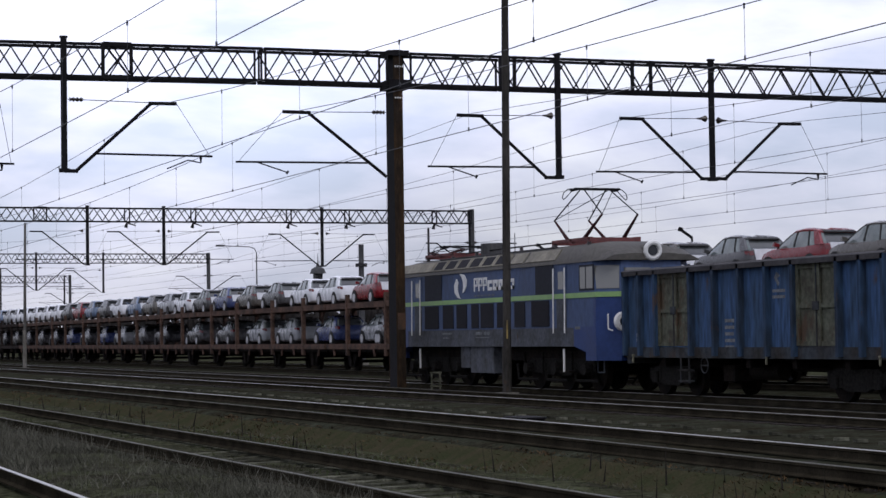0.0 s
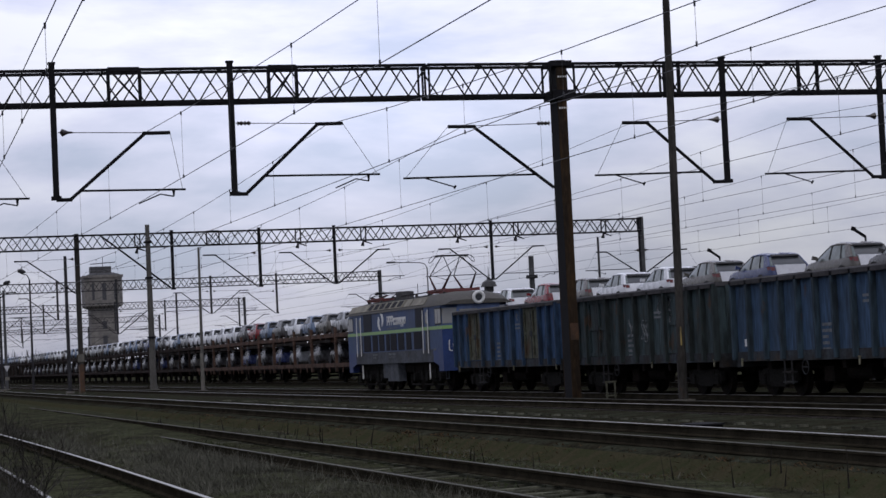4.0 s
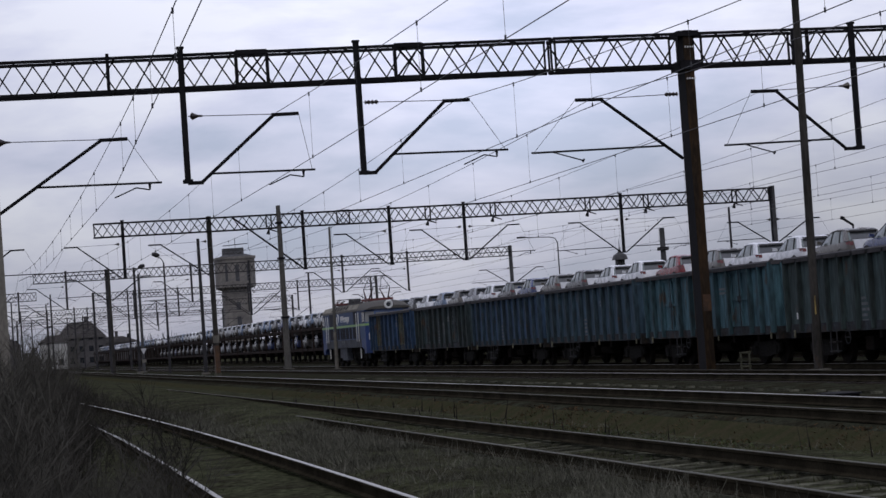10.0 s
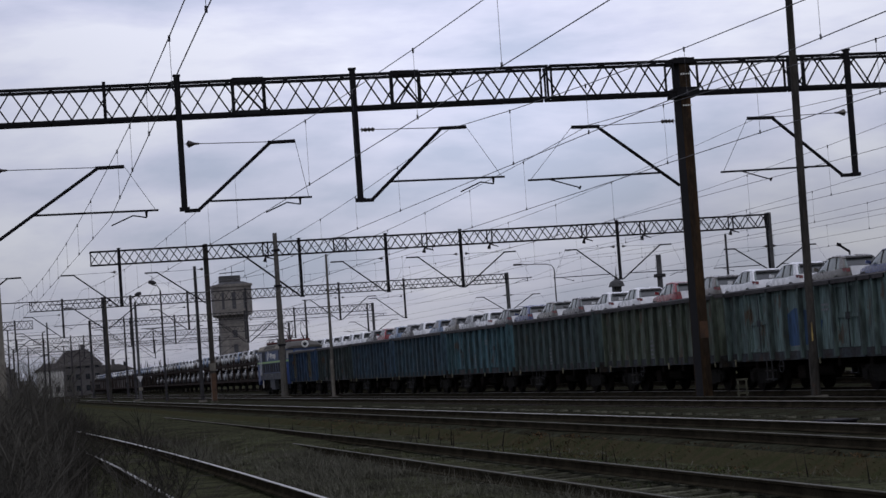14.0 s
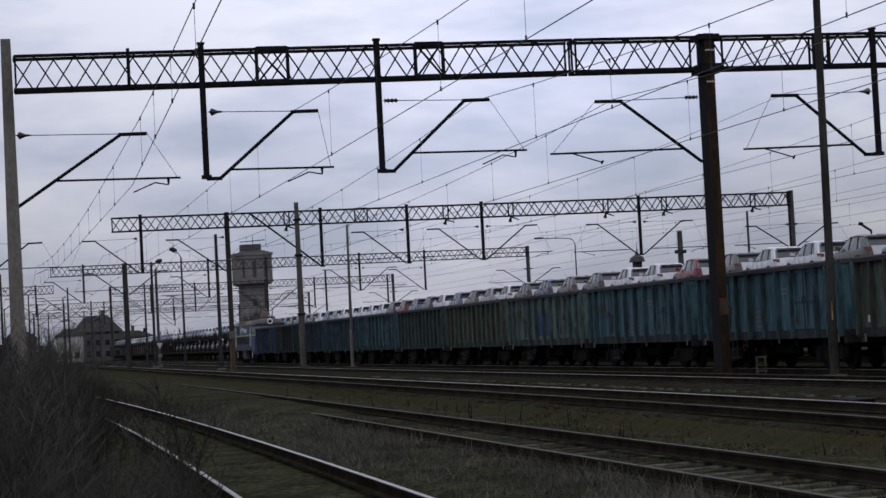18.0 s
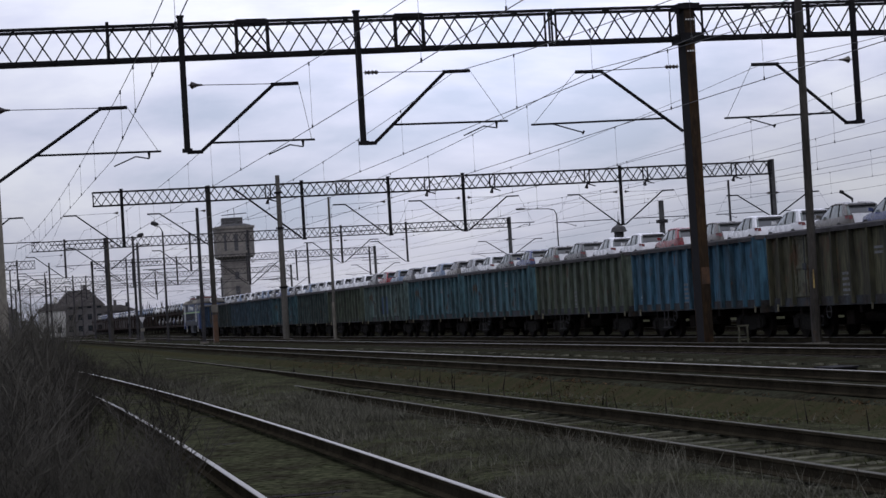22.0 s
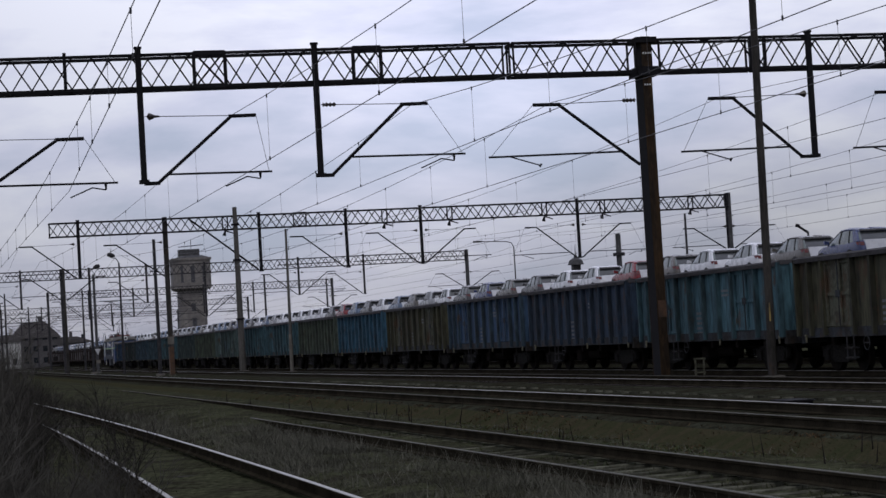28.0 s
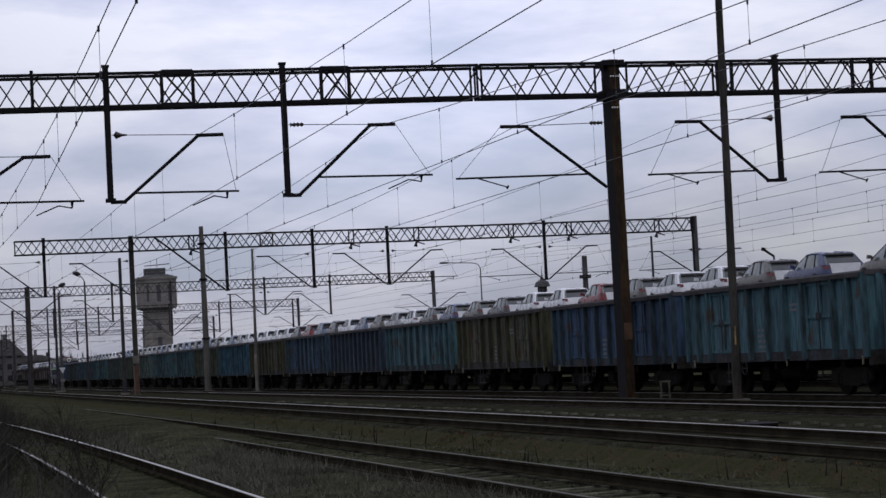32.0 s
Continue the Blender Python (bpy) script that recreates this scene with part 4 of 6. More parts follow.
def locomotive():
    """A six-axle electric locomotive, middle at the origin, travelling along +y."""
    blue = material("locomotive_blue", (0.044, 0.070, 0.142), 0.65, vary=0.2, scale=1.0, fine=8, spec=0.25, tint=(0.036, 0.054, 0.105), stretch=(1, 1, 0.4))
    deep = material("deep_blue_cab_paint", (0.016, 0.036, 0.122), 0.5, vary=0.15, scale=1.2, fine=8, spec=0.25)
    navy = material("locomotive_dark_panel", (0.020, 0.022, 0.031), 0.7, vary=0.2, scale=1.5, fine=8, spec=0.12)
    grey = material("locomotive_road_grey", (0.078, 0.084, 0.096), 0.85, vary=0.3, scale=1.6, fine=8, tint=(0.052, 0.054, 0.058), rust=0.12, spec=0.1)
    green = material("lime_stripe", (0.19, 0.33, 0.11), 0.5, vary=0.12, scale=3)
    roof_m = material("sooty_roof", (0.060, 0.056, 0.048), 0.85, vary=0.3, scale=0.8, fine=8, tint=(0.045, 0.042, 0.038))
    roof_l = material("pale_roof_panel", (0.20, 0.185, 0.145), 0.9, vary=0.25, scale=1.0, fine=8)
    grille = material("dark_intake_grille", (0.020, 0.020, 0.024), 0.8, vary=0.2, scale=2, fine=60, stretch=(1, 1, 8), spec=0.08)
    root = thing("electric_locomotive", "blue and grey electric locomotive with lime stripe and raised pantograph", "locomotive")
    H = 9.0
    W = 1.48
    zs, zg, zr = 1.47, 2.9, 3.84
    # the shell: lower skirt, upper body, with raked rounded cab ends
    def ring(z, w, h, c):
        return [(-w, -h + c, z), (-w + c * 0.8, -h, z), (w - c * 0.8, -h, z), (w, -h + c, z), (w, h - c, z), (w - c * 0.8, h, z), (-w + c * 0.8, h, z), (-w, h - c, z)]
    part("skirt", Mesh().loft([ring(zs, W, H, 0.6), ring(2.0, W, H, 0.6)]), grey, root, "dirty grey lower body side")
    part("lower_body", Mesh().loft([ring(2.0, W, H, 0.6), ring(zg - 0.06, W, H, 0.6)]), blue, root)
    part("upper_body", Mesh().loft([ring(zg - 0.06, W, H, 0.6), ring(zr, W - 0.02, H - 0.16, 0.7)]), blue, root)
    st = Mesh()
    st.loft([ring(zg - 0.07, W + 0.022, H + 0.012, 0.6), ring(zg + 0.07, W + 0.022, H + 0.006, 0.6)])
    part("stripe", st, green, root, "lime-green painted stripe")
    for e in (-1, 1):
        for s in (-1, 1):
            x0, x1 = sorted((s * W, s * (W + 0.006)))
            ya, yb = e * (H - 2.1), e * (H - 0.6)
            cab = Mesh().prism([(ya, zs + 0.01), (yb, zs - 0.3), (yb, 2.02), (ya, 2.02)], x0, x1, "x")
            part("cab_corner", cab, deep, root, "deep blue lower cab corner")
        ap = Mesh().loft([[(-W, e * (H - 1.3), z), (W, e * (H - 1.3), z), (W + 0.004, e * (H - 0.6), z), (W - 0.48, e * (H + 0.004), z), (-W + 0.48, e * (H + 0.004), z), (-W - 0.004, e * (H - 0.6), z)] for z in (1.08, 2.01)])
        part("apron", ap, deep, root)
        nose = Mesh().loft([[(-W - 0.005, e * (H - 0.75), z), (W + 0.005, e * (H - 0.75), z), (W + 0.005, e * (H - 0.6), z), (W - 0.476, e * (H + 0.005), z), (-W + 0.476, e * (H + 0.005), z), (-W - 0.005, e * (H - 0.6), z)] for z in (2.012, zg - 0.075)])
        part("nose", nose, deep, root, "deep blue cab front")
        for s in (-1, 1):
            part("cab_window", Mesh().box(s * 0.46 - 0.38, s * 0.46 + 0.38, min(e * (H - 0.02), e * (H - 0.16)), max(e * (H - 0.02), e * (H - 0.16)), 3.08, 3.62), material_pane, root)
            xo = s * (W - 0.012)
            cp = []
            for f, z in ((0.06, 3.06), (0.94, 3.06), (0.94, 3.70), (0.06, 3.70)):
                k = (z - zg) / (zr - zg)
                hh, cc = H - 0.16 * k, 0.6 + 0.1 * k
                cp.append((s * (W - 0.02 * k - cc * 0.8 * f + 0.008), e * (hh - cc + cc * f + 0.01), z))
            part("corner_window", Mesh().loft([cp, [(p[0] - s * 0.03, p[1] - e * 0.03, p[2]) for p in cp]]), material_pane, root)
            for ya, yb in ((0.78, 1.2),):
                part("side_window", Mesh().box(min(xo, xo + s * 0.02), max(xo, xo + s * 0.02), min(e * (H - ya), e * (H - yb)), max(e * (H - ya), e * (H - yb)), 3.08, 3.68), material_pane, root)
                part("window_gasket", Mesh().box(min(xo, xo + s * 0.014), max(xo, xo + s * 0.014), min(e * (H - ya + 0.09), e * (H - yb - 0.5)), max(e * (H - ya + 0.09), e * (H - yb - 0.5)), 3.02, 3.74), navy, root)
                part("side_window", Mesh().box(min(xo, xo + s * 0.02), max(xo, xo + s * 0.02), min(e * (H - 1.27), e * (H - 1.62)), max(e * (H - 1.27), e * (H - 1.62)), 3.08, 3.68), material_pane, root)
        for s in (-0.95, 0.95):
            lamp = part("lamp_housing", Mesh().tube((s, e * (H - 0.02), 2.15), (s, e * (H + 0.1), 2.15), 0.27, 0.25, n=18), M_WHITE, root, "white lamp surround")
            part("lens", Mesh().tube((s, e * (H + 0.09), 2.15), (s, e * (H + 0.12), 2.15), 0.14, n=14), M_GLASS, lamp)
        part("lamp_hood", Mesh().tube((0, e * (H - 0.95), 4.04), (0, e * (H - 0.06), 4.08), 0.23, n=16), roof_m, root, smooth=True)
        top = part("headlamp", Mesh().ring((0, e * (H - 0.02), 4.09), (0, 1, 0.1), 0.215, 0.07, n=22, m=8), M_WHITE, root, "round white-rimmed roof headlamp", smooth=True)
        part("lens", Mesh().tube((0, e * (H - 0.08), 4.09), (0, e * (H + 0.0), 4.1), 0.15, n=14), M_GLASS, top)
    # roof: a low curved shell with paler louvred panels
    prof = [(-W - 0.02, zr - 0.02), (-W + 0.03, zr + 0.10), (-W + 0.28, zr + 0.42), (-0.6, zr + 0.56), (0.6, zr + 0.56), (W - 0.28, zr + 0.42), (W - 0.03, zr + 0.10), (W + 0.02, zr - 0.02)]
    rings = []
    for y, k in ((-H + 0.04, 0.32), (-H + 0.5, 0.72), (-H + 1.4, 1.0), (H - 1.4, 1.0), (H - 0.5, 0.72), (H - 0.04, 0.32)):
        rings.append([(p[0] * (0.95 + 0.05 * k), y, zr + (p[1] - zr) * k) for p in prof])
    part("roof", Mesh().loft(rings), roof_m, root, "sooty grey curved roof", smooth=True)
    for s in (-1, 1):
        for y0, y1, ma in ((-5.6, -3.4, roof_l), (-3.2, -2.2, roof_l), (-2.0, 4.6, roof_l), (4.7, 8.2, roof_l)):
            pn = Mesh().prism([(s * (W - 0.04), zr + 0.10), (s * (W - 0.27), zr + 0.40), (s * (W - 0.25), zr + 0.425), (s * (W - 0.012), zr + 0.115)], y0, y1, "y")
            part("roof_panel", pn, ma, root)
        for i in range(6):
            y0 = -1.9 + i * 1.08
            lv = Mesh().prism([(s * (W - 0.06), zr + 0.14), (s * (W - 0.25), zr + 0.39), (s * (W - 0.232), zr + 0.412), (s * (W - 0.028), zr + 0.152)], y0 + 0.12, y0 + 0.95, "y")
            part("roof_louvre", lv, grille, root)
            part("louvre_rib", Mesh().prism([(s * (W - 0.04), zr + 0.09), (s * (W - 0.28), zr + 0.42), (s * (W - 0.24), zr + 0.45), (s * (W + 0.005), zr + 0.12)], y0, y0 + 0.12, "y"), roof_l, root)
    # side panels
    for s in (-1, 1):
        x0 = s * W
        def slab(y0, y1, z0, z1, d=0.012, lean=0.0):
            return Mesh().box(min(x0 - s * lean, x0 + s * (d - lean)), max(x0 - s * lean, x0 + s * (d - lean)), y0, y1, z0, z1)
        for y0, y1 in ((-5.2, -3.9), (-3.4, -2.6), (-2.2, -1.2), (-0.9, 0.15), (0.35, 0.95), (1.35, 2.25), (2.55, 3.5), (3.9, 5.2)):
            part("intake_grille", slab(y0, y1, 2.05, 2.8, 0.02), grille, root)
        for y0, y1 in ((-5.5, -4.2), (3.6, 5.2)):
            part("dark_panel", slab(y0, y1, 2.98, zr - 0.02, 0.018, 0.012), navy, root)
        # emblem and wordmark as plain white shapes
        em = Mesh()
        xo = x0 - s * 0.014
        d = s * 0.022
        em.prism([(2.24, 3.64), (2.46, 3.44), (2.42, 3.2), (2.17, 3.04), (1.90, 3.0), (2.02, 3.08), (2.14, 3.24), (2.16, 3.36), (2.08, 3.5)], min(xo, xo + d), max(xo, xo + d), "x")
        em.prism([(1.98, 3.80), (1.58, 3.76), (1.36, 3.58), (1.38, 3.38), (1.56, 3.22), (1.72, 3.18), (1.64, 3.36), (1.66, 3.52), (1.78, 3.68)], min(xo, xo + d), max(xo, xo + d), "x")
        part("emblem", em, M_WHITE, root, "white curved two-part emblem")
        yy = 0.72
        for i, (bw, z0, z1) in enumerate(((0.30, 3.2, 3.62), (0.32, 3.2, 3.62), (0.30, 3.2, 3.62), (0.36, 3.2, 3.52), (0.38, 3.2, 3.52), (0.30, 3.2, 3.52), (0.38, 3.1, 3.52), (0.38, 3.2, 3.52))):
            lo, hi = min(xo, xo + d), max(xo, xo + d)
            th = 0.07 if i < 3 else 0.105
            blk = Mesh().box(lo, hi, yy - th, yy, z0, z1)
            blk.box(lo, hi, yy - bw, yy - th + 0.002, z1 - th, z1)
            if i < 3:
                blk.box(lo, hi, yy - bw, yy - bw + th, z1 - 0.24, z1 - th + 0.002)
                blk.box(lo, hi, yy - bw, yy - th + 0.002, z1 - 0.27, z1 - 0.21)
            else:
                blk.box(lo, hi, yy - bw, yy - th + 0.002, 3.2, 3.2 + th)
                if i != 3:
                    blk.box(lo, hi, yy - bw, yy - bw + th, z0, z1 - th + 0.002)
            part("letter_block", blk, M_WHITE, root, "white lettering drawn as plain blocks")
            yy -= bw + 0.08
        def bars(rows):
            for y0, n, step, ln, z0, z1 in rows:
                for i in range(n):
                    part("lettering_bar", Mesh().box(min(x0, x0 + s * 0.016), max(x0, x0 + s * 0.016), y0 - i * step - ln, y0 - i * step, z0, z1), M_MARK, root, "small unreadable white lettering")
        bars(((0.7, 6, 0.3, 0.16, 3.04, 3.08), (3.6, 1, 1, 0.85, 1.86, 1.92), (3.5, 1, 1, 0.5, 1.73, 1.77), (0.6, 2, 0.7, 0.5, 1.84, 1.93), (0.6, 1, 1, 1.1, 1.74, 1.77), (-7.0, 1, 1, 0.35, 1.95, 2.03)))
        for yd in (-6.08, 5.87):
            part("door", slab(yd - 0.33, yd + 0.33, 2.98, zr - 0.05, 0.02, 0.008), blue, root)
            part("door_foot", slab(yd - 0.33, yd + 0.33, 1.75, 2.82, 0.02, 0.004), grey, root)
            part("door_window", slab(yd - 0.2, yd + 0.2, 3.1, 3.6, 0.026, 0.004), material_pane, root)
            for e in (-0.4, 0.4):
                part("handrail", Mesh().tube((x0 + s * 0.1, yd + e, 1.85), (x0 + s * 0.08, yd + e, 3.7), 0.021, n=6), M_WHITE, root, "white handrail")
            part("step_rail", Mesh().tube((x0 - s * 0.05, yd, 0.75), (x0 - s * 0.05, yd, 1.4), 0.035), M_WHITE, root, "white step rail")
            part("step_plate", Mesh().box(x0 - s * 0.2 - 0.15, x0 - s * 0.2 + 0.15, yd - 0.3, yd + 0.3, 0.72, 0.78), M_UNDER, root)
        part("battery_box", Mesh().box(min(s * 1.0, s * 1.4), max(s * 1.0, s * 1.4), -0.6, 1.3, 0.65, 1.47, 0.03), grey, root, "dirty grey equipment box")
        part("equipment_box", Mesh().box(min(s * 1.0, s * 1.35), max(s * 1.0, s * 1.35), 1.5, 2.3, 0.8, 1.47, 0.03), grey, root)
        for yb in (-7.6, -6.0, -3.9, -2.5, 2.5, 3.9, 6.0, 7.6):
            part("sand_pipe", Mesh().path([(s * 1.15, yb, 1.3), (s * 1.12, yb + 0.06, 0.75), (s * 0.85, yb + 0.25, 0.36)], 0.035), M_BOGIE, root)
        for yb in (-7.1, -5.0, -2.9, 2.9, 5.0, 7.1):
            part("axle_box", Mesh().tube((s * 1.1, yb, RAIL + 0.62), (s * 1.3, yb, RAIL + 0.62), 0.2, 0.17, n=10), M_BOGIE, root)
            part("brake_rod", Mesh().path([(s * 1.18, yb - 0.75, 0.5), (s * 1.18, yb + 0.75, 0.5), (s * 1.18, yb + 0.85, 0.95)], 0.04), M_BOGIE, root)
    for e in (-1, 1):
        for s in (-1, 1):
            part("nose_rail", Mesh().path([(s * 1.3, e * (H - 0.2), 2.35), (s * 1.34, e * (H - 0.12), 2.3), (s * 1.34, e * (H - 0.12), 1.95), (s * 1.24, e * (H - 0.05), 1.9)], 0.022), M_WHITE, root, "white hooked handrail")
            part("step_iron", Mesh().path([(s * 1.3, e * (H - 0.5), 1.1), (s * 1.3, e * (H - 0.5), 0.75), (s * 1.3, e * (H - 0.9), 0.75), (s * 1.3, e * (H - 0.9), 1.1)], 0.022), M_SILL, root)
    part("underframe", Mesh().box(-1.05, 1.05, -H + 0.3, H - 0.3, 1.05, zs), M_UNDER, root)
    for yc in (-5.0, 5.0):
        bogie(root, yc, 2.1, 0.62, axles=3, data=BIG_WHEEL)
    buffer_gear(root, H)
    # roof gear
    for yy in (-3.0, -0.5, 0.9, 2.2, 3.3):
        part("roof_insulator", Mesh().tube((-0.35, yy, zr + 0.42), (-0.35, yy, zr + 0.72), 0.09, 0.05, n=8), M_INSUL, root)
    part("roof_busbar", Mesh().path([(-0.35, -4.2, zr + 0.72), (-0.35, 0.9, zr + 0.72), (-0.35, 5.0, zr + 0.7)], 0.025), M_STEEL, root)
    part("roof_walkway", Mesh().box(-0.95, -0.6, -4.4, 5.2, zr + 0.5, zr + 0.54), M_GREYSTEEL, root)
    part("roof_drum", Mesh().tube((-0.1, 2.45, zr + 0.4), (-0.1, 2.45, zr + 0.95), 0.42, n=16), M_GREYSTEEL, root)
    part("aerial", Mesh().tube((0.3, 1.6, zr + 0.4), (0.3, 1.6, zr + 1.25), 0.015), M_WIRE, root)
    # pantographs
    for yc, up in ((-5.25, True), (5.6, False)):
        base = Mesh()
        for s in (-0.75, 0.75):
            base.box(s - 0.05, s + 0.05, yc - 1.35, yc + 1.35, zr + 0.66, zr + 0.74)
        for y in (yc - 1.3, yc, yc + 1.3):
            base.box(-0.8, 0.8, y - 0.06, y + 0.06, zr + 0.6, zr + 0.72)
        pan = part("pantograph_base", base, M_RUSTRED, root, "rust-red pantograph base frame")
        for s in (-0.75, 0.75):
            for y in (yc - 1.2, yc + 1.2):
                part("base_insulator", Mesh().tube((s, y, zr + 0.35), (s, y, zr + 0.62), 0.08, 0.06, n=8), M_INSUL, root)
        zb = zr + 0.74
        kz, ky, zt = (zb + 0.62, 2.1, zb + 1.42) if up else (zb + 0.1, 2.2, zb + 0.22)
        for e in (-1, 1):
            upper = Mesh()
            for s in (-0.62, 0.62):
                lower = Mesh().tube((s, yc + e * 0.6, zb), (s * 0.9, yc + e * ky * 0.8, kz), 0.06, 0.03, n=6)
                upper.tube((s * 0.9, yc + e * ky * 0.8, kz), (s * 0.66, yc + e * 0.16, zt), 0.02, n=6)
                part("lower_arm", lower, M_PANTO, root, "dark red-brown lower pantograph arm")
            upper.tube((-0.56, yc + e * ky * 0.8, kz), (0.5, yc + e * 0.2, zt), 0.012)
            part("upper_arm", upper, M_STEEL, root)
        head = Mesh()
        for e in (-0.17, 0.17):
            head.bar((-0.72, yc + e, zt + 0.03), (0.72, yc + e, zt + 0.03), 0.06, 0.05)
        for q in (-1, 1):
            head.path([(q * 0.66, yc, zt + 0.03), (q * 0.86, yc, zt + 0.02), (q * 1.0, yc, zt - 0.09), (q * 1.04, yc, zt - 0.24), (q * 0.99, yc, zt - 0.28), (q * 0.90, yc, zt - 0.2), (q * 0.72, yc, zt - 0.02)], 0.014)
            head.tube((q * 0.66, yc - 0.2, zt), (q * 0.66, yc + 0.2, zt), 0.04)
        part("collector_head", head, M_STEEL, root)
    return root


def pane_material():
    ma = bpy.data.materials.new("reflecting_window")
    ma.use_nodes = True
    b = ma.node_tree.nodes["Principled BSDF"]
    b.inputs["Base Color"].default_value = (0.15, 0.15, 0.14, 1)
    b.inputs["Roughness"].default_value = 0.12
    return ma


material_pane = pane_material()

LOCO = locomotive()
MODELS = {}
TRAIN = [(LOCO, 1.24 + 9.0)]
for k, paint in enumerate(ORDER):
    key = "first" if k == 0 else "patched" if k == 7 else "even" if k == 2 else paint
    if key not in MODELS:
        MODELS[key] = wagon(paint, M_DOOR_OLIVE if key in ("first", "brown") else None, ("scrawl",) if paint == "dark" else ("patch",) if key == "patched" else (("emblem",) if key in ("first", "slate", "steel", "azure") else ()), key in ("even", "slate", "azure", "olive", "moss", "navy"))
        w = MODELS[key]
    else:
        w = copy_thing(MODELS[key], Matrix.Identity(4))
    TRAIN.append((w, -6.4 - 14.04 * k))
tagged(TRAIN[1][0], "faded blue open-top coal wagon with peeling olive doors")
tagged(TRAIN[8][0], "chalky grey-teal open coal wagon with a sprayed blue patch")


# ---- parked car transporters and their cars ----
CX = 33.5
CAR_LEN = 4.1


# hull of the car: place along it, half width, lowest and belt height
HULL = [(-2.08, 0.66, 0.36, 0.62), (-2.05, 0.74, 0.30, 0.80), (-1.99, 0.79, 0.26, 0.95), (-1.75, 0.83, 0.22, 0.975), (-1.2, 0.845, 0.20, 0.96), (-0.4, 0.848, 0.20, 0.945), (0.4, 0.845, 0.20, 0.93), (0.95, 0.835, 0.20, 0.925), (1.3, 0.825, 0.20, 0.885), (1.65, 0.80, 0.24, 0.81), (1.92, 0.72, 0.30, 0.69), (2.06, 0.56, 0.36, 0.54)]
# glazing: place and half width where it meets the hull, and place, half width and height under the roof
GLAZING = [(1.06, 0.60, 0.24, 0.50, 1.315), (0.80, 0.755, 0.10, 0.585, 1.34), (0.1, 0.81, -0.15, 0.645, 1.38), (-0.7, 0.82, -0.65, 0.665, 1.405), (-1.35, 0.81, -1.16, 0.65, 1.385), (-1.78, 0.79, -1.40, 0.625, 1.35), (-1.98, 0.67, -1.56, 0.55, 1.31)]


def car_mesh_set():
    """Parts of a small estate car, nose to +y, wheels on z = 0."""
    rings = []
    for y, w, low, belt in HULL:
        half = [(w * 0.86, low), (w * 0.965, low + 0.07), (w, low + 0.6 * (belt - low) - 0.08), (w * 0.995, belt - 0.12), (w * 0.955, belt - 0.03), (w * 0.86, belt + 0.005), (w * 0.45, belt + 0.025)]
        rings.append([(-x, y, z) for x, z in half] + [(x, y, z) for x, z in half[::-1]])
    body = Mesh().loft(rings)
    for sg in (-1, 1):
        body.loft([[(sg * 0.80, 0.60, 0.96), (sg * 1.0, 0.58, 0.97), (sg * 1.0, 0.70, 0.97), (sg * 0.80, 0.76, 0.96)], [(sg * 0.80, 0.60, 1.06), (sg * 0.99, 0.58, 1.10), (sg * 0.98, 0.67, 1.10), (sg * 0.80, 0.72, 1.06)]])
    loop = [(s, g) for s in (-1,) for g in GLAZING] + [(1, g) for g in GLAZING[::-1]]
    glass = Mesh().loft([[(s * g[1], g[0], 0.90) for s, g in loop], [(s * (g[1] + 0.3 * (g[3] - g[1])), g[0] + 0.3 * (g[2] - g[0]), 0.90 + 0.36 * (g[4] - 0.90)) for s, g in loop], [(s * g[3], g[2], g[4]) for s, g in loop]])
    roof = Mesh().loft([[(s * (g[3] * k + 0.012), -0.6 + (g[2] + 0.6) * (k + 0.01), g[4] + dz) for s, g in loop] for k, dz in ((1.0, -0.025), (1.01, 0.02), (0.95, 0.055), (0.75, 0.08), (0.4, 0.09))])
    for s in (-1, 1):
        roof.loft([[(s * 0.81, -1.86, 0.95), (s * 0.82, -1.50, 0.95), (s * 0.76, -1.50, 0.95), (s * 0.74, -1.90, 0.95)], [(s * 0.65, -1.44, 1.36), (s * 0.665, -1.22, 1.38), (s * 0.60, -1.22, 1.38), (s * 0.58, -1.46, 1.36)]])

    def pillars(s):
        bars = []
        for (ya, wa), (yb, wb, zb), wide in (((0.86, 0.752), (0.14, 0.595, 1.335), 0.06), ((-0.30, 0.823), (-0.30, 0.66, 1.395), 0.07), ((-1.14, 0.822), (-0.98, 0.662, 1.39), 0.06)):
            bars.append(Mesh().loft([[(s * (wa + 0.012), ya - wide / 2, 0.93), (s * (wa + 0.012), ya + wide / 2, 0.93), (s * (wa - 0.06), ya + wide / 2, 0.93), (s * (wa - 0.06), ya - wide / 2, 0.93)],
                    [(s * (wb + 0.02), yb - wide / 2.6, zb), (s * (wb + 0.02), yb + wide / 2.6, zb), (s * (wb - 0.05), yb + wide / 2.6, zb), (s * (wb - 0.05), yb - wide / 2.6, zb)]]))
        return bars
    spoiler = Mesh().loft([[(-0.54, -1.66, 1.305), (0.54, -1.66, 1.305), (0.57, -1.46, 1.345), (-0.57, -1.46, 1.345)], [(-0.53, -1.66, 1.33), (0.53, -1.66, 1.33), (0.56, -1.42, 1.395), (-0.56, -1.42, 1.395)]])
    film = Mesh().loft([[(-0.56, -2.105, 0.62), (0.56, -2.105, 0.62), (0.60, -2.02, 0.99), (-0.60, -2.02, 0.99)], [(-0.56, -2.0, 0.62), (0.56, -2.0, 0.62), (0.60, -1.92, 1.0), (-0.60, -1.92, 1.0)]])
    wells = Mesh().tube((-0.852, 0, 0.33), (0.852, 0, 0.33), 0.37, n=16)
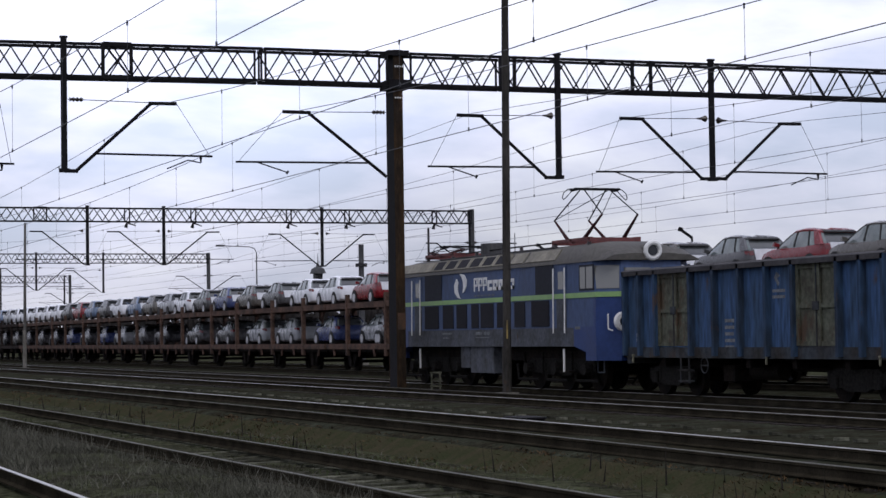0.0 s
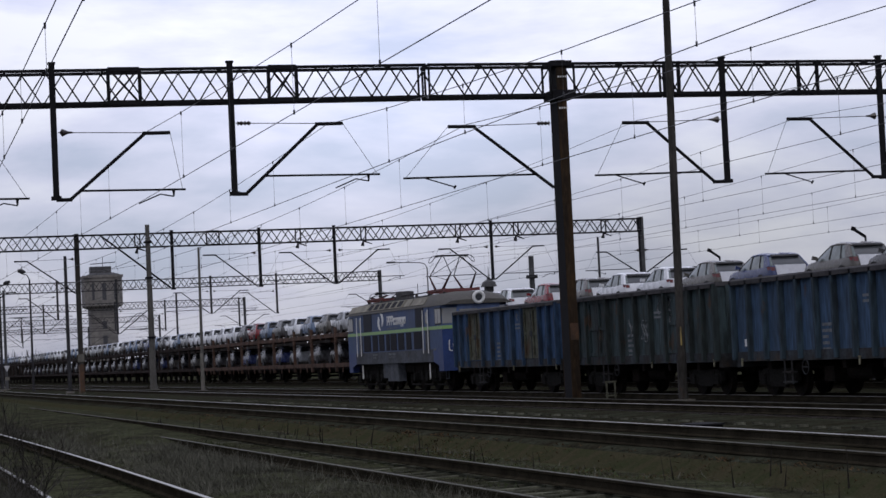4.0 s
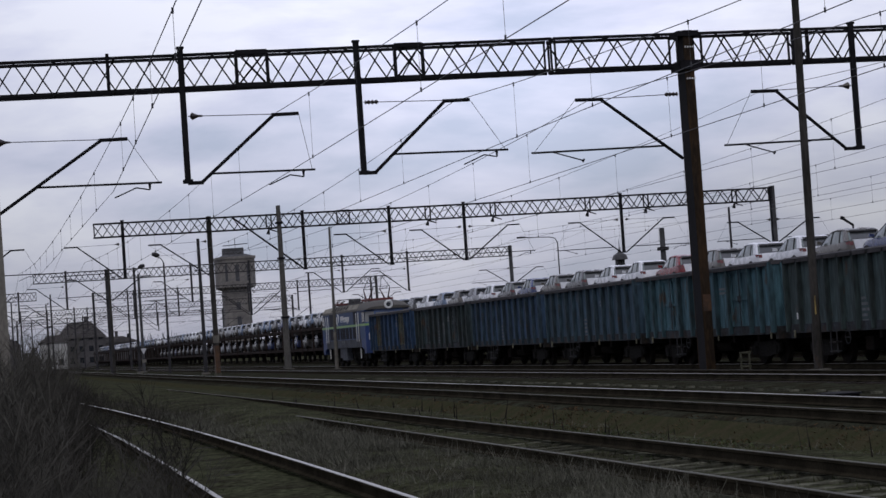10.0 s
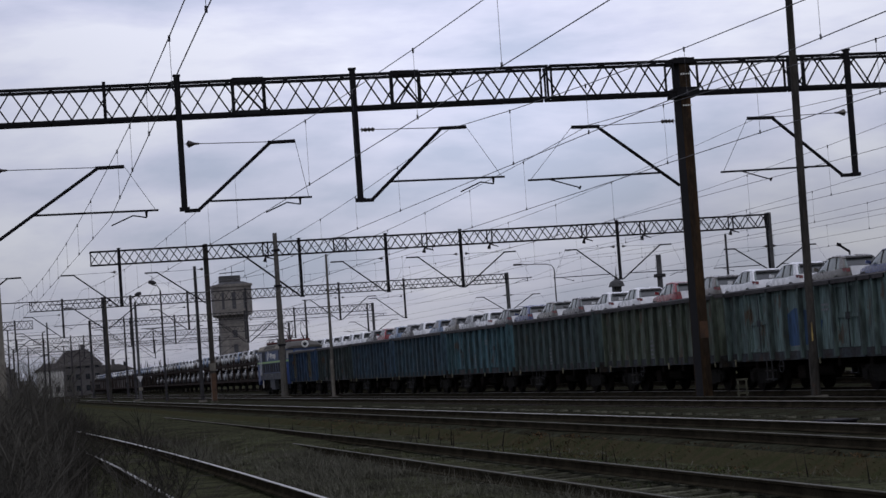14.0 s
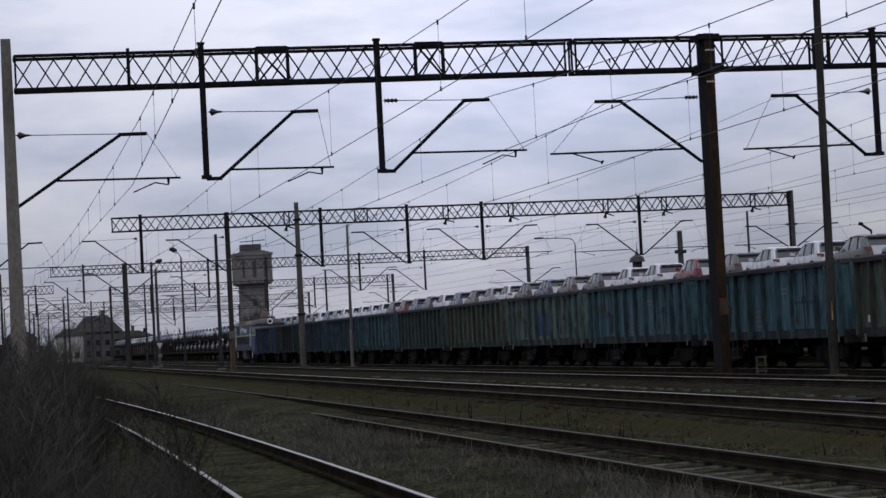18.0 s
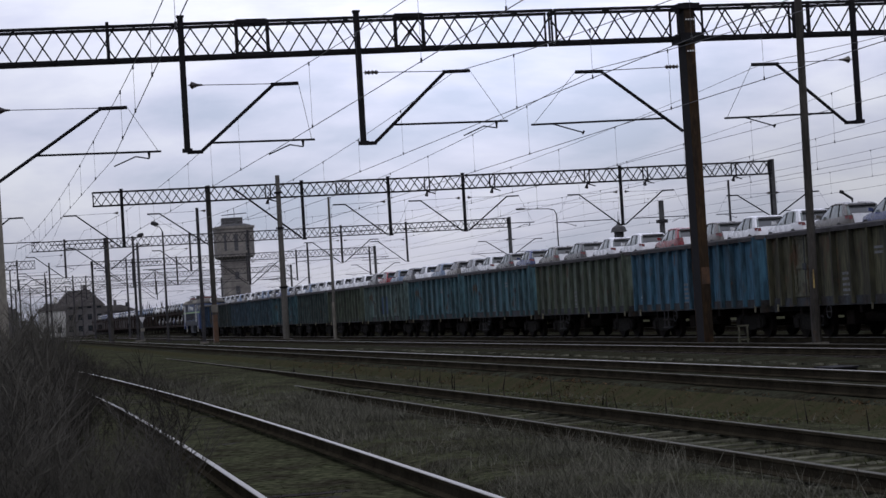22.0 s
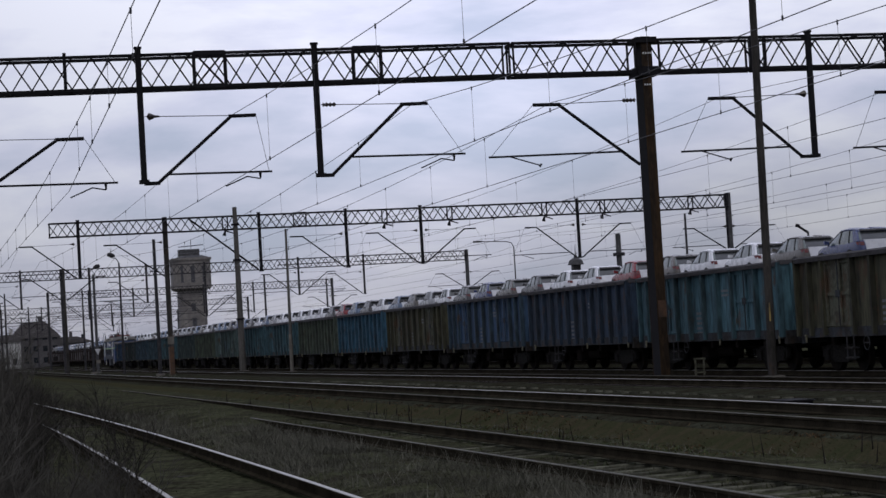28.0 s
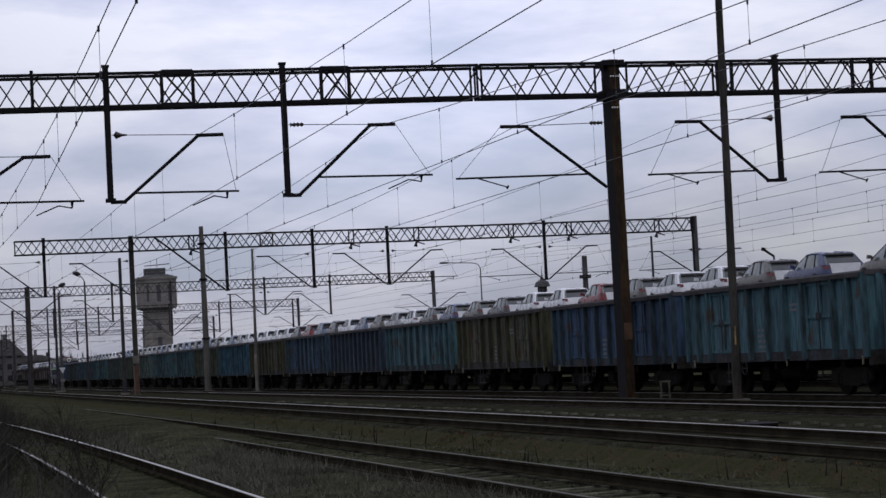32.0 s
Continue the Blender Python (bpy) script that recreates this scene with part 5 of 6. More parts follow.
    lamps = [Mesh().loft([[(s * 0.63, -2.075, 0.79), (s * 0.76, -2.04, 0.79), (s * 0.84, -1.86, 0.83), (s * 0.63, -1.86, 0.83)], [(s * 0.63, -2.04, 0.92), (s * 0.76, -2.0, 0.93), (s * 0.84, -1.80, 0.93), (s * 0.63, -1.82, 0.93)]]) for s in (-1, 1)]
    wheel = Mesh().tube((-0.1, 0, 0), (0.1, 0, 0), 0.31, n=16)
    rim = Mesh().tube((-0.115, 0, 0), (-0.095, 0, 0), 0.21, n=10)
    return body, glass, roof, pillars(-1) + pillars(1), spoiler, film, wells, lamps, wheel, rim


M_FILM = material("white_protective_film", (0.55, 0.56, 0.58), 0.45, vary=0.08, scale=5)
M_TAIL = material("red_tail_lamp", (0.10, 0.010, 0.012), 0.25, vary=0.1, bump=0)
M_RIMS = material("silver_wheel_trim", (0.40, 0.40, 0.41), 0.4, vary=0.1)
# opaque side glass; sky reflected and seen through it is painted into the base
M_SIDEGLASS = material("sky_pale_side_glass", (0.16, 0.19, 0.185), 0.12, vary=0.3, scale=1.5, bump=0, spec=0.5)
M_REARGLASS = material("dark_rear_glass", (0.050, 0.054, 0.056), 0.10, vary=0.2, scale=1.5, bump=0, spec=0.5)
CAR_PAINT = {}
for nm, c in (("white", (0.60, 0.61, 0.63)), ("silver", (0.26, 0.27, 0.28)), ("red", (0.16, 0.009, 0.013)), ("blue", (0.034, 0.048, 0.125)), ("grey", (0.055, 0.054, 0.056)), ("beige", (0.085, 0.078, 0.068)), ("sky", (0.10, 0.14, 0.21)), ("black", (0.016, 0.016, 0.019))):
    CAR_PAINT[nm] = material(nm + "_car_paint", c, 0.28, vary=0.06, scale=2, fine=60, bump=0.0, spec=0.45)
CB, C_GLASS, C_ROOF, C_PILLAR, C_SPOIL, C_FILM, C_WELL, C_LAMP, C_WHEEL, C_RIM = car_mesh_set()
D_GLASS = C_GLASS.data("glazing", M_SIDEGLASS)
D_GLASS.materials.append(M_REARGLASS)
for face in D_GLASS.polygons:
    if abs(face.normal.y) > 0.45:
        face.material_index = 1
D_FAR_GLASS = C_GLASS.data("glazing", M_GLASS)
D_PILLAR = [m.data("window_frame", M_TYRE) for m in C_PILLAR]
D_SPOIL, D_WELL, D_FILM = C_SPOIL.data("spoiler", M_TYRE), C_WELL.data("wheel_well", M_TYRE), C_FILM.data("tailgate_film", M_FILM)
D_LAMP = [m.data("tail_lamp", M_TAIL) for m in C_LAMP]
D_TYRE, D_RIM = C_WHEEL.data("tyre", M_TYRE), C_RIM.data("rim", M_RIMS)
CARS = {}


def car(colour, film, x, y, z, near=True):
    key = (colour, film, near)
    if key in CARS:
        return copy_thing(CARS[key], Matrix.Translation((x, y, z)))
    root = thing("car", "new %s car%s on a car transporter" % ({"sky": "pale blue", "beige": "brown-grey"}.get(colour, colour), " with white film" if film else ""), "car", "new cars on the transporters")
    part("body", CB.data("body", CAR_PAINT[colour], True), CAR_PAINT[colour], root)
    part("roof", C_ROOF.data("roof", CAR_PAINT[colour], True), CAR_PAINT[colour], root)
    piece("glazing", D_GLASS if near else D_FAR_GLASS, root, Matrix.Identity(4))
    if film:
        piece("tailgate_film", D_FILM, root, Matrix.Identity(4))
    piece("spoiler", D_SPOIL, root, Matrix.Identity(4))
    if near:
        for yy in (-1.22, 1.28):
            piece("wheel_well", D_WELL, root, Matrix.Translation((0, yy, 0)))
        for d in D_PILLAR:
            piece("window_frame", d, root, Matrix.Identity(4))
        for d in D_LAMP:
            piece("tail_lamp", d, root, Matrix.Identity(4))
    for s in (-1, 1) if near else (-1,):
        for yy in (-1.22, 1.28):
            wh = piece("wheel", D_TYRE, root, Matrix.Translation((s * 0.765, yy, 0.31)) @ (Matrix.Rotation(math.pi, 4, "Z") if s > 0 else Matrix.Identity(4)))
            if near:
                piece("rim", D_RIM, wh, Matrix.Identity(4))
    root.matrix_basis = Matrix.Translation((x, y, z))
    CARS[key] = root
    return root


DECK = 3.42
FLOOR = 1.45


def transporter(y0, length=12.6, near=True):
    """One two-level car transporter unit from y0 to y0 + length."""
    root = thing("car_transporter", "rust-brown two-level rail car transporter loaded with cars", "rail wagon", "car transporter wagons", Matrix.Translation((CX, y0, 0)))
    rust = MATS_T["rust" if near else "darker"]
    for s in (-1, 1):
        x = s * 1.38
        part("lower_sill", Mesh().box(x - 0.06, x + 0.06, 0, length, FLOOR - 0.2, FLOOR + 0.06), rust, root)
        if near:
            part("sole_bar", Mesh().box(x - s * 0.1 - 0.05, x - s * 0.1 + 0.05, 0.1, length - 0.1, 1.12, FLOOR - 0.2), M_UNDER, root)
        part("upper_rail", Mesh().box(x - 0.05, x + 0.05, 0, length, DECK - 0.22, DECK + 0.05), rust, root)
        for y in (3.65, 9.35):
            part("post", Mesh().box(x - 0.09, x + 0.09, y - 0.11, y + 0.11, 0.95, DECK + 0.45), rust, root)
            if near:
                part("knee_brace", Mesh().bar((x, y, DECK - 0.75), (x, y + (0.55 if y < 5 else -0.55), DECK - 0.2), 0.06, 0.08), rust, root)
        if near:
            for y in (0.9, 5.6, 7.4, length - 0.9):
                part("sill_leg", Mesh().bar((x, y, FLOOR), (x, y + (0.25 if y in (0.9, 7.4) else -0.25), 0.92), 0.07, 0.12), rust, root)
    part("upper_deck", Mesh().box(-1.33, 1.33, 0, length, DECK - 0.06, DECK), rust, root)
    part("lower_deck", Mesh().box(-1.33, 1.33, 0, length, FLOOR - 0.08, FLOOR), rust, root)
    part("underframe", Mesh().box(-0.4, 0.4, 0.1, length - 0.1, 0.95, FLOOR - 0.08).box(-1.2, 1.2, 2.7, 3.1, 0.8, 1.2).box(-1.2, 1.2, length - 3.1, length - 2.7, 0.8, 1.2), M_UNDER, root)
    for y in (2.9, length - 2.9):
        for s in (-1, 1):
            piece("wheel", WHEEL, root, Matrix.Translation((s * 0.77, y, RAIL + 0.46)) @ (Matrix.Rotation(math.pi, 4, "Z") if s < 0 else Matrix.Identity(4)))
            if near:
                part("spring", Mesh().bar((s * 1.02, y - 0.6, 0.95), (s * 1.02, y + 0.6, 0.95), 0.1, 0.1).prism([(y - 0.75, 1.0), (y - 0.3, RAIL + 0.2), (y + 0.3, RAIL + 0.2), (y + 0.75, 1.0)], s * 1.02 - 0.04, s * 1.02 + 0.04, "x").box(s * 1.02 - 0.14, s * 1.02 + 0.14, y - 0.2, y + 0.2, RAIL + 0.25, 0.95), M_UNDER, root)
        if near:
            part("axle", Mesh().tube((-0.8, y, RAIL + 0.46), (0.8, y, RAIL + 0.46), 0.08), M_UNDER, root)
    return root


# the far units take a deeper brown than the near ones
MATS_T = {"darker": material("darker_brown_transporter", (0.030, 0.022, 0.019), 0.9, vary=0.4, scale=1.4, fine=9, spec=0.05), "rust": material("rust_brown_transporter", (0.095, 0.058, 0.044), 0.9, vary=0.4, scale=1.4, fine=9, tint=(0.045, 0.032, 0.026), spec=0.08)}
first = transporter(24.0)
for i in range(1, 13):
    copy_thing(first, Matrix.Translation((CX, 24.0 + 13.0 * i, 0)))
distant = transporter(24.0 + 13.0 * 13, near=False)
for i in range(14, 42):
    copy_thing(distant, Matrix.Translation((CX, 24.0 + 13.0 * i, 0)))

# upper deck: tail of each car and its colour; the row goes on far down the yard
car_rng = random.Random(5)
UPPER = [(44.6, "grey"), (48.9, "beige"), (53.1, "beige"), (57.0, "red"), (61.6, "grey"), (66.4, "beige"), (72.9, "blue"), (77.9, "beige"), (82.6, "white"), (87.5, "white"), (92.2, "beige"), (97.6, "red"), (103.4, "white"), (108.2, "white"), (113.8, "grey"), (119.2, "beige"), (124.6, "blue"), (129.6, "grey"), (134.4, "white")]
y = 139.2
while y < 560:
    UPPER.append((y, "red" if 166 < y < 171 else car_rng.choice(("white", "white", "sky", "grey", "blue", "beige", "white", "silver", "grey", "silver", "sky"))))
    y += 4.8 + 0.3 * car_rng.random()
for yy, c in UPPER:
    car(c, (c != "white" and (yy < 133 or car_rng.random() < 0.8)) or car_rng.random() < 0.15, CX + 0.04 * (car_rng.random() - 0.5), yy, DECK, yy < 137)
LOWER = [(96.6, "silver"), (104.0, "blue"), (111.0, "silver"), (117.2, "silver"), (124.0, "grey"), (131.5, "grey")]
y = 55.0
while y < 380:
    if not 95 < y < 137:
        LOWER.append((y, car_rng.choice(("silver", "grey", "blue", "black", "black", "grey", "beige"))))
    y += 6.3 + 0.5 * car_rng.random()
for yy, c in LOWER:
    car(c, False, CX + 0.03, yy, FLOOR, yy < 137)


# ---- poles, tower, buildings ----
def lamp_pole(x, y, h, reach, foot_label="tall thin grey lighting pole with a curved arm", sgn=-1):
    root = thing("street_lamp", foot_label, "street lamp", "yard lighting poles")
    ma, thick = (M_FARSTEEL, 0.14) if x < 25 else (M_GREYSTEEL, 0.1)
    part("pole", Mesh().tube((x, y, -0.1), (x, y, h - 0.6), thick, thick * 0.6, n=8), ma, root)
    part("arm", Mesh().path([(x, y, h - 0.6), (x + sgn * 0.25, y, h - 0.15), (x + sgn * 0.8, y, h), (x + sgn * reach, y, h + 0.1)], 0.045, n=6), ma, root)
    if x < 25:
        part("lamp_head", Mesh().tube((x + sgn * reach, y, h + 0.12), (x + sgn * (reach + 0.35), y, h + 0.2), 0.10, 0.24, n=10).tube((x + sgn * (reach + 0.35), y, h + 0.2), (x + sgn * (reach + 0.75), y, h + 0.3), 0.24, 0.17, n=10), ma, root)
        return root
    part("lamp_head", Mesh().box(min(x + sgn * reach, x + sgn * (reach + 0.9)), max(x + sgn * reach, x + sgn * (reach + 0.9)), y - 0.15, y + 0.15, h + 0.02, h + 0.2, 0.05), ma, root)
    return root


def plain_pole(x, y, h, r0, r1, ma, label, band=None, name="mast", n=8, lean=0.0):
    root = thing(name, label, "mast", "yard masts")
    part("shaft", Mesh().tube((x, y, -0.2), (x + lean * h, y, h), r0, r1, n=n), ma, root)
    part("footing", Mesh().box(x - r0 - 0.15, x + r0 + 0.15, y - r0 - 0.15, y + r0 + 0.15, -0.4, 0.16, 0.04), M_CONCRETE, root)
    if band:
        z0, z1, bm_ = band
        part("painted_band", Mesh().tube((x, y, z0), (x, y, z1), r0 * 1.04, r0 * 1.02, n=n), bm_, root)
    return root


p = plain_pole(23.68, 57.7, 13.0, 0.125, 0.10, M_POLE, "slim dark steel lighting mast beside the main track", lean=0.0095)
part("yellow_mark", Mesh().box(23.63, 23.67, 57.56, 57.575, 1.72, 2.25), M_YELLOW, p, "flaking yellow mark")
part("lower_sleeve", Mesh().tube((23.68, 57.7, 0.0), (23.68, 57.7, 1.45), 0.14, n=8), M_POLE, p)
plain_pole(23.86, 141.0, 9.6, 0.12, 0.075, M_OLDPOST, "thin pale concrete pole with a white base", (0.0, 2.6, M_CONCRETE), lean=0.008)
p = plain_pole(23.66, 162.0, 12.6, 0.27, 0.17, M_OLDPOST, "tapered grey concrete mast carrying a wire tensioner")
for z in (4.0, 8.5, 11.2):
    part("clamp", Mesh().box(23.38, 23.94, 161.7, 162.3, z, z + 0.14), M_STEEL, p)
lamp_pole(60.1, 214.0, 11.3, 3.4)
for fy in (70.2, 83.4):
    fl = thing("floodlight", "dark tilted floodlight on a slim grey post", "floodlight", "yard floodlights")
    part("post", Mesh().tube((36.2, fy, -0.2), (36.2, fy, 5.3), 0.05, 0.04, n=8), M_GREYSTEEL, fl)
    part("lamp_head", Mesh().bar((36.2, fy, 5.28), (35.84, fy + 0.18, 5.58), 0.3, 0.1), M_STEEL, fl)
    part("hood", Mesh().bar((35.9, fy + 0.15, 5.57), (35.76, fy + 0.22, 5.62), 0.34, 0.14), M_STEEL, fl)


def water_tower():
    root = thing("water_tower", "old square concrete water tower with a wider tank head", "water tower")
    pale = material("stained_plaster", (0.165, 0.152, 0.138), 0.95, vary=0.2, scale=0.2, fine=1.2, tint=(0.115, 0.106, 0.097))
    dark = material("dark_tower_window", (0.03, 0.03, 0.035), 0.4, vary=0.2, bump=0)
    Y, X = 600.0, 74.3
    part("shaft", Mesh().box(X - 3.7, X + 3.7, Y - 3.7, Y + 3.7, 0, 19.5, 0.8), pale, root)
    part("collar", Mesh().loft([[(X + sx * w, Y + sy * w, z) for sx, sy in ((-1, -1), (1, -1), (1, 1), (-1, 1))] for z, w in ((18.7, 3.7), (19.4, 5.1))]), pale, root)
    part("tank_head", Mesh().box(X - 5.2, X + 5.2, Y - 5.2, Y + 5.2, 19.4, 27.2, 1.2), pale, root)
    part("cornice", Mesh().box(X - 5.5, X + 5.5, Y - 5.5, Y + 5.5, 27.2, 27.9, 1.2), pale, root)
    part("roof", Mesh().loft([[(X + sx * w, Y + sy * w, z) for sx, sy in ((-1, -1), (1, -1), (1, 1), (-1, 1))] for z, w in ((27.9, 4.8), (28.6, 3.0))]), M_GREYSTEEL, root)
    part("roof_hatch", Mesh().box(X - 3.1, X + 2.6, Y - 2, Y + 2, 28.3, 30.4, 0.2), M_GREYSTEEL, root)
    part("roof_rail", Mesh().path([(X - 3.0, Y, 31.2), (X + 4.0, Y, 31.6)], 0.12).tube((X + 0.5, Y, 30), (X + 0.5, Y, 33.2), 0.08), M_STEEL, root)
    for dx, w in ((-3.0, 0.7), (0.0, 1.1), (3.0, 0.7)):
        part("window", Mesh().box(X + dx - w / 2, X + dx + w / 2, Y - 5.28, Y - 5.1, 21.0, 25.6), dark, root)
    for z in (5, 9, 13):
        part("window", Mesh().box(X - 0.6, X + 0.6, Y - 3.8, Y - 3.6, z, z + 2.2), dark, root)


water_tower()


def far_house(x, y, w, d, h, roof, ma, label, rows=2, n=4):
    root = thing("house", label, "house", "buildings beyond the yard")
    part("wall", Mesh().box(x - w / 2, x + w / 2, y - d / 2, y + d / 2, 0, h), ma, root)
    rm = Mesh().prism([(x - w / 2 - 0.5, h), (x + w / 2 + 0.5, h), (x + w * 0.22, h + roof), (x - w * 0.22, h + roof)], y - d / 2 - 0.4, y + d / 2 + 0.4, "y")
    part("roof", rm, M_DARKROOF, root)
    for i in range(n):
        for j in range(rows):
            wx = x - w / 2 + w * (i + 0.5) / n
            z = 1.2 + j * 3.1
            win = part("window", Mesh().box(wx - 0.6, wx + 0.6, y - d / 2 - 0.05, y - d / 2 + 0.05, z, z + 1.5), M_GLASS, root)
    part("chimney", Mesh().box(x + w * 0.1, x + w * 0.1 + 0.9, y - 0.4, y + 0.5, h + roof * 0.5, h + roof + 1.6), ma, root)


M_DARKROOF = material("dark_tiled_roof", (0.075, 0.068, 0.066), 0.9, vary=0.3, scale=0.4, fine=3)
M_PLASTER = material("grey_plaster_wall", (0.062, 0.058, 0.058), 0.95, vary=0.2, scale=0.3, fine=2)
M_PALEWALL = material("whitewashed_wall", (0.36, 0.355, 0.335), 0.9, vary=0.15, scale=0.3, fine=2)
far_house(30.4, 600, 13.0, 12, 8.0, 4.4, M_PLASTER, "dark grey station building with a hipped roof", 3, 5)
far_house(21.5, 560, 6.5, 9, 6.9, 1.8, M_PALEWALL, "small whitewashed building beside the tracks", 1, 2)
far_house(10.5, 640, 9, 10, 7.5, 2.0, M_PLASTER, "dark grey apartment house behind bare trees", 3, 3)
far_house(41.0, 640, 16, 10, 6.5, 1.8, M_PLASTER, "dark grey far building behind the yard", 3, 3)

# farther poles between the tracks
plain_pole(19.2, 178.6, 11.3, 0.17, 0.13, M_FARSTEEL, "dark slim steel pole between the main tracks")
lamp_pole(19.45, 213.8, 11.6, 0.35, "dark lighting pole with a lamp on a short arm")
plain_pole(18.9, 245.3, 12.0, 0.17, 0.14, M_FARSTEEL, "dark steel signal pole between the tracks")
plain_pole(19.75, 250.0, 11.4, 0.19, 0.15, M_GREYSTEEL, "dark slim steel pole between the main tracks")
lamp_pole(18.95, 246.0, 11.9, 0.5, "dark floodlight pole between the tracks", 1)
for x, y, h in ((62.0, 330, 12), (47.5, 300, 12), (55.4, 150, 9.9)):
    plain_pole(x, y, h, 0.17 if y > 200 else 0.1, 0.13 if y > 200 else 0.08, M_FARSTEEL, "slim dark steel mast far across the yard")

p = plain_pole(50.1, 150.0, 8.65, 0.24, 0.19, M_GREYSTEEL, "short stout concrete post with a clamp")
part("clamp", Mesh().box(49.75, 50.45, 149.7, 150.3, 7.0, 7.25), M_FARSTEEL, p)

# a turret over the roofs beyond the yard
tur = thing("turret", "small dark roof turret with open lantern and spire", "turret")
tx, ty = 187.0, 600.0
part("shaft", Mesh().box(tx - 1.1, tx + 1.1, ty - 1.1, ty + 1.1, 0, 19.2), M_GREYSTEEL, tur)
for dx in (-1.0, -0.33, 0.33, 1.0):
    part("lantern_post", Mesh().box(tx + dx - 0.14, tx + dx + 0.14, ty - 1.05, ty + 1.05, 19.2, 20.8), M_GREYSTEEL, tur)
part("hat_roof", Mesh().loft([[(tx + sx * q, ty + sy * q, z) for sx, sy in ((-1, -1), (1, -1), (1, 1), (-1, 1))] for z, q in ((20.6, 1.9), (22.0, 1.5), (22.7, 0.5), (23.5, 0.3))]), M_GREYSTEEL, tur)
part("spire", Mesh().tube((tx, ty, 23.4), (tx, ty, 26.6), 0.18, 0.05), M_GREYSTEEL, tur)

# signal frame between the tracks and other line-side things
box = thing("trackside_box", "small pale tubular frame standing beside the track", "frame")
fr = Mesh()
bx, by, bz = 24.05, 65.0, 0.1
for dx in (0, 0.28):
    fr.box(bx + dx - 0.022, bx + dx + 0.022, by - 0.03, by + 0.03, bz, bz + 0.55)
for z in (0.08, 0.52):
    fr.box(bx - 0.05, bx + 0.33, by - 0.03, by + 0.03, bz + z, bz + z + 0.05)
part("frame", fr, M_SLEEPER, box)
sg = thing("signal_post", "low post with a white triangular board beside the track", "signal", "")
part("post", Mesh().tube((19.34, 244, 0), (19.34, 244, 2.7), 0.06), M_GREYSTEEL, sg)
part("board", Mesh().prism([(19.0, 2.75), (19.68, 2.75), (19.34, 2.1)], 243.9, 243.94, "y"), M_RIMS, sg, "pale triangular board")
part("plate", Mesh().box(19.1, 19.58, 243.9, 243.94, 1.15, 1.5), M_CONCRETE, sg, "small pale plate")

# sleepers
D_SLEEP = Mesh().prism([(-1.28, -0.13), (1.28, -0.13), (1.25, 0.03), (0.95, 0.045), (0.55, 0.02), (-0.55, 0.02), (-0.95, 0.045), (-1.25, 0.03)], -0.12, 0.12, "y").data("sleeper", M_SLEEPER)
D_WOOD = Mesh().prism([(-1.28, -0.13), (1.28, -0.13), (1.27, 0.035), (-1.27, 0.035)], -0.12, 0.12, "y").data("sleeper", M_SLEEPER_DARK)
D_SHORT = Mesh().prism([(-1.06, -0.13), (1.06, -0.13), (1.05, 0.03), (-1.05, 0.03)], -0.12, 0.12, "y").data("sleeper", M_SLEEPER_DARK)
for (root, fn), (ya, yb, ye, data, low) in zip(TRACKS, ((14, 62, 100, D_WOOD, -0.065), (16, 66, 160, D_SLEEP, -0.03), (17, 100, 230, D_SHORT, 0.13), (28, 110, 260, D_WOOD, 0.0), (36, 120, 200, D_WOOD, 0.0), (60, 110, 160, D_WOOD, 0.0), (0, 0, 0, D_WOOD, 0.0))):
    rng = random.Random(round(fn(0) * 10))
    y = ya
    rest = Mesh()
    while y < ye:
        x, dz = fn(y), 0.012 * (rng.random() - 0.5)
        if y < yb:
            piece("sleeper", data, root, Matrix.Translation((x + 0.05 * (rng.random() - 0.5), y, low + dz + (0.05 if data is D_SLEEP else 0.02) * noise.noise((x, y * 0.22, 5)))) @ Matrix.Rotation(0.03 * (rng.random() - 0.5), 4, "Z"))
        else:
            rest.box(x - 1.05, x + 1.05, y - 0.12, y + 0.12, -0.12 + low, 0.03 + low)
        y += 0.62
    if rest.v:
        tagged(part("far_sleepers", rest, M_SLEEPER if data is D_SLEEP else M_SLEEPER_DARK, root), kind="stuff")


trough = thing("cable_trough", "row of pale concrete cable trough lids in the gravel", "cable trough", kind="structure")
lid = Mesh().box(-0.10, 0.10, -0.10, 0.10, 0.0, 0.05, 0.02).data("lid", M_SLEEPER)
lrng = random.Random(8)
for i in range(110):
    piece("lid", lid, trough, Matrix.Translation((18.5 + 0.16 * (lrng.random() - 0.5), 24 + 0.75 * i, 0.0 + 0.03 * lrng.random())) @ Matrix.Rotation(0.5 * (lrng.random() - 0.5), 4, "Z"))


pb = thing("point_motor_box", "low dark metal box lying beside the bright rail", "box")
part("housing", Mesh().box(16.5, 17.0, 39.4, 40.4, -0.05, 0.14, 0.06), M_UNDER, pb)
part("lid", Mesh().box(16.47, 17.03, 39.36, 40.44, 0.14, 0.175, 0.06), M_STEEL, pb)


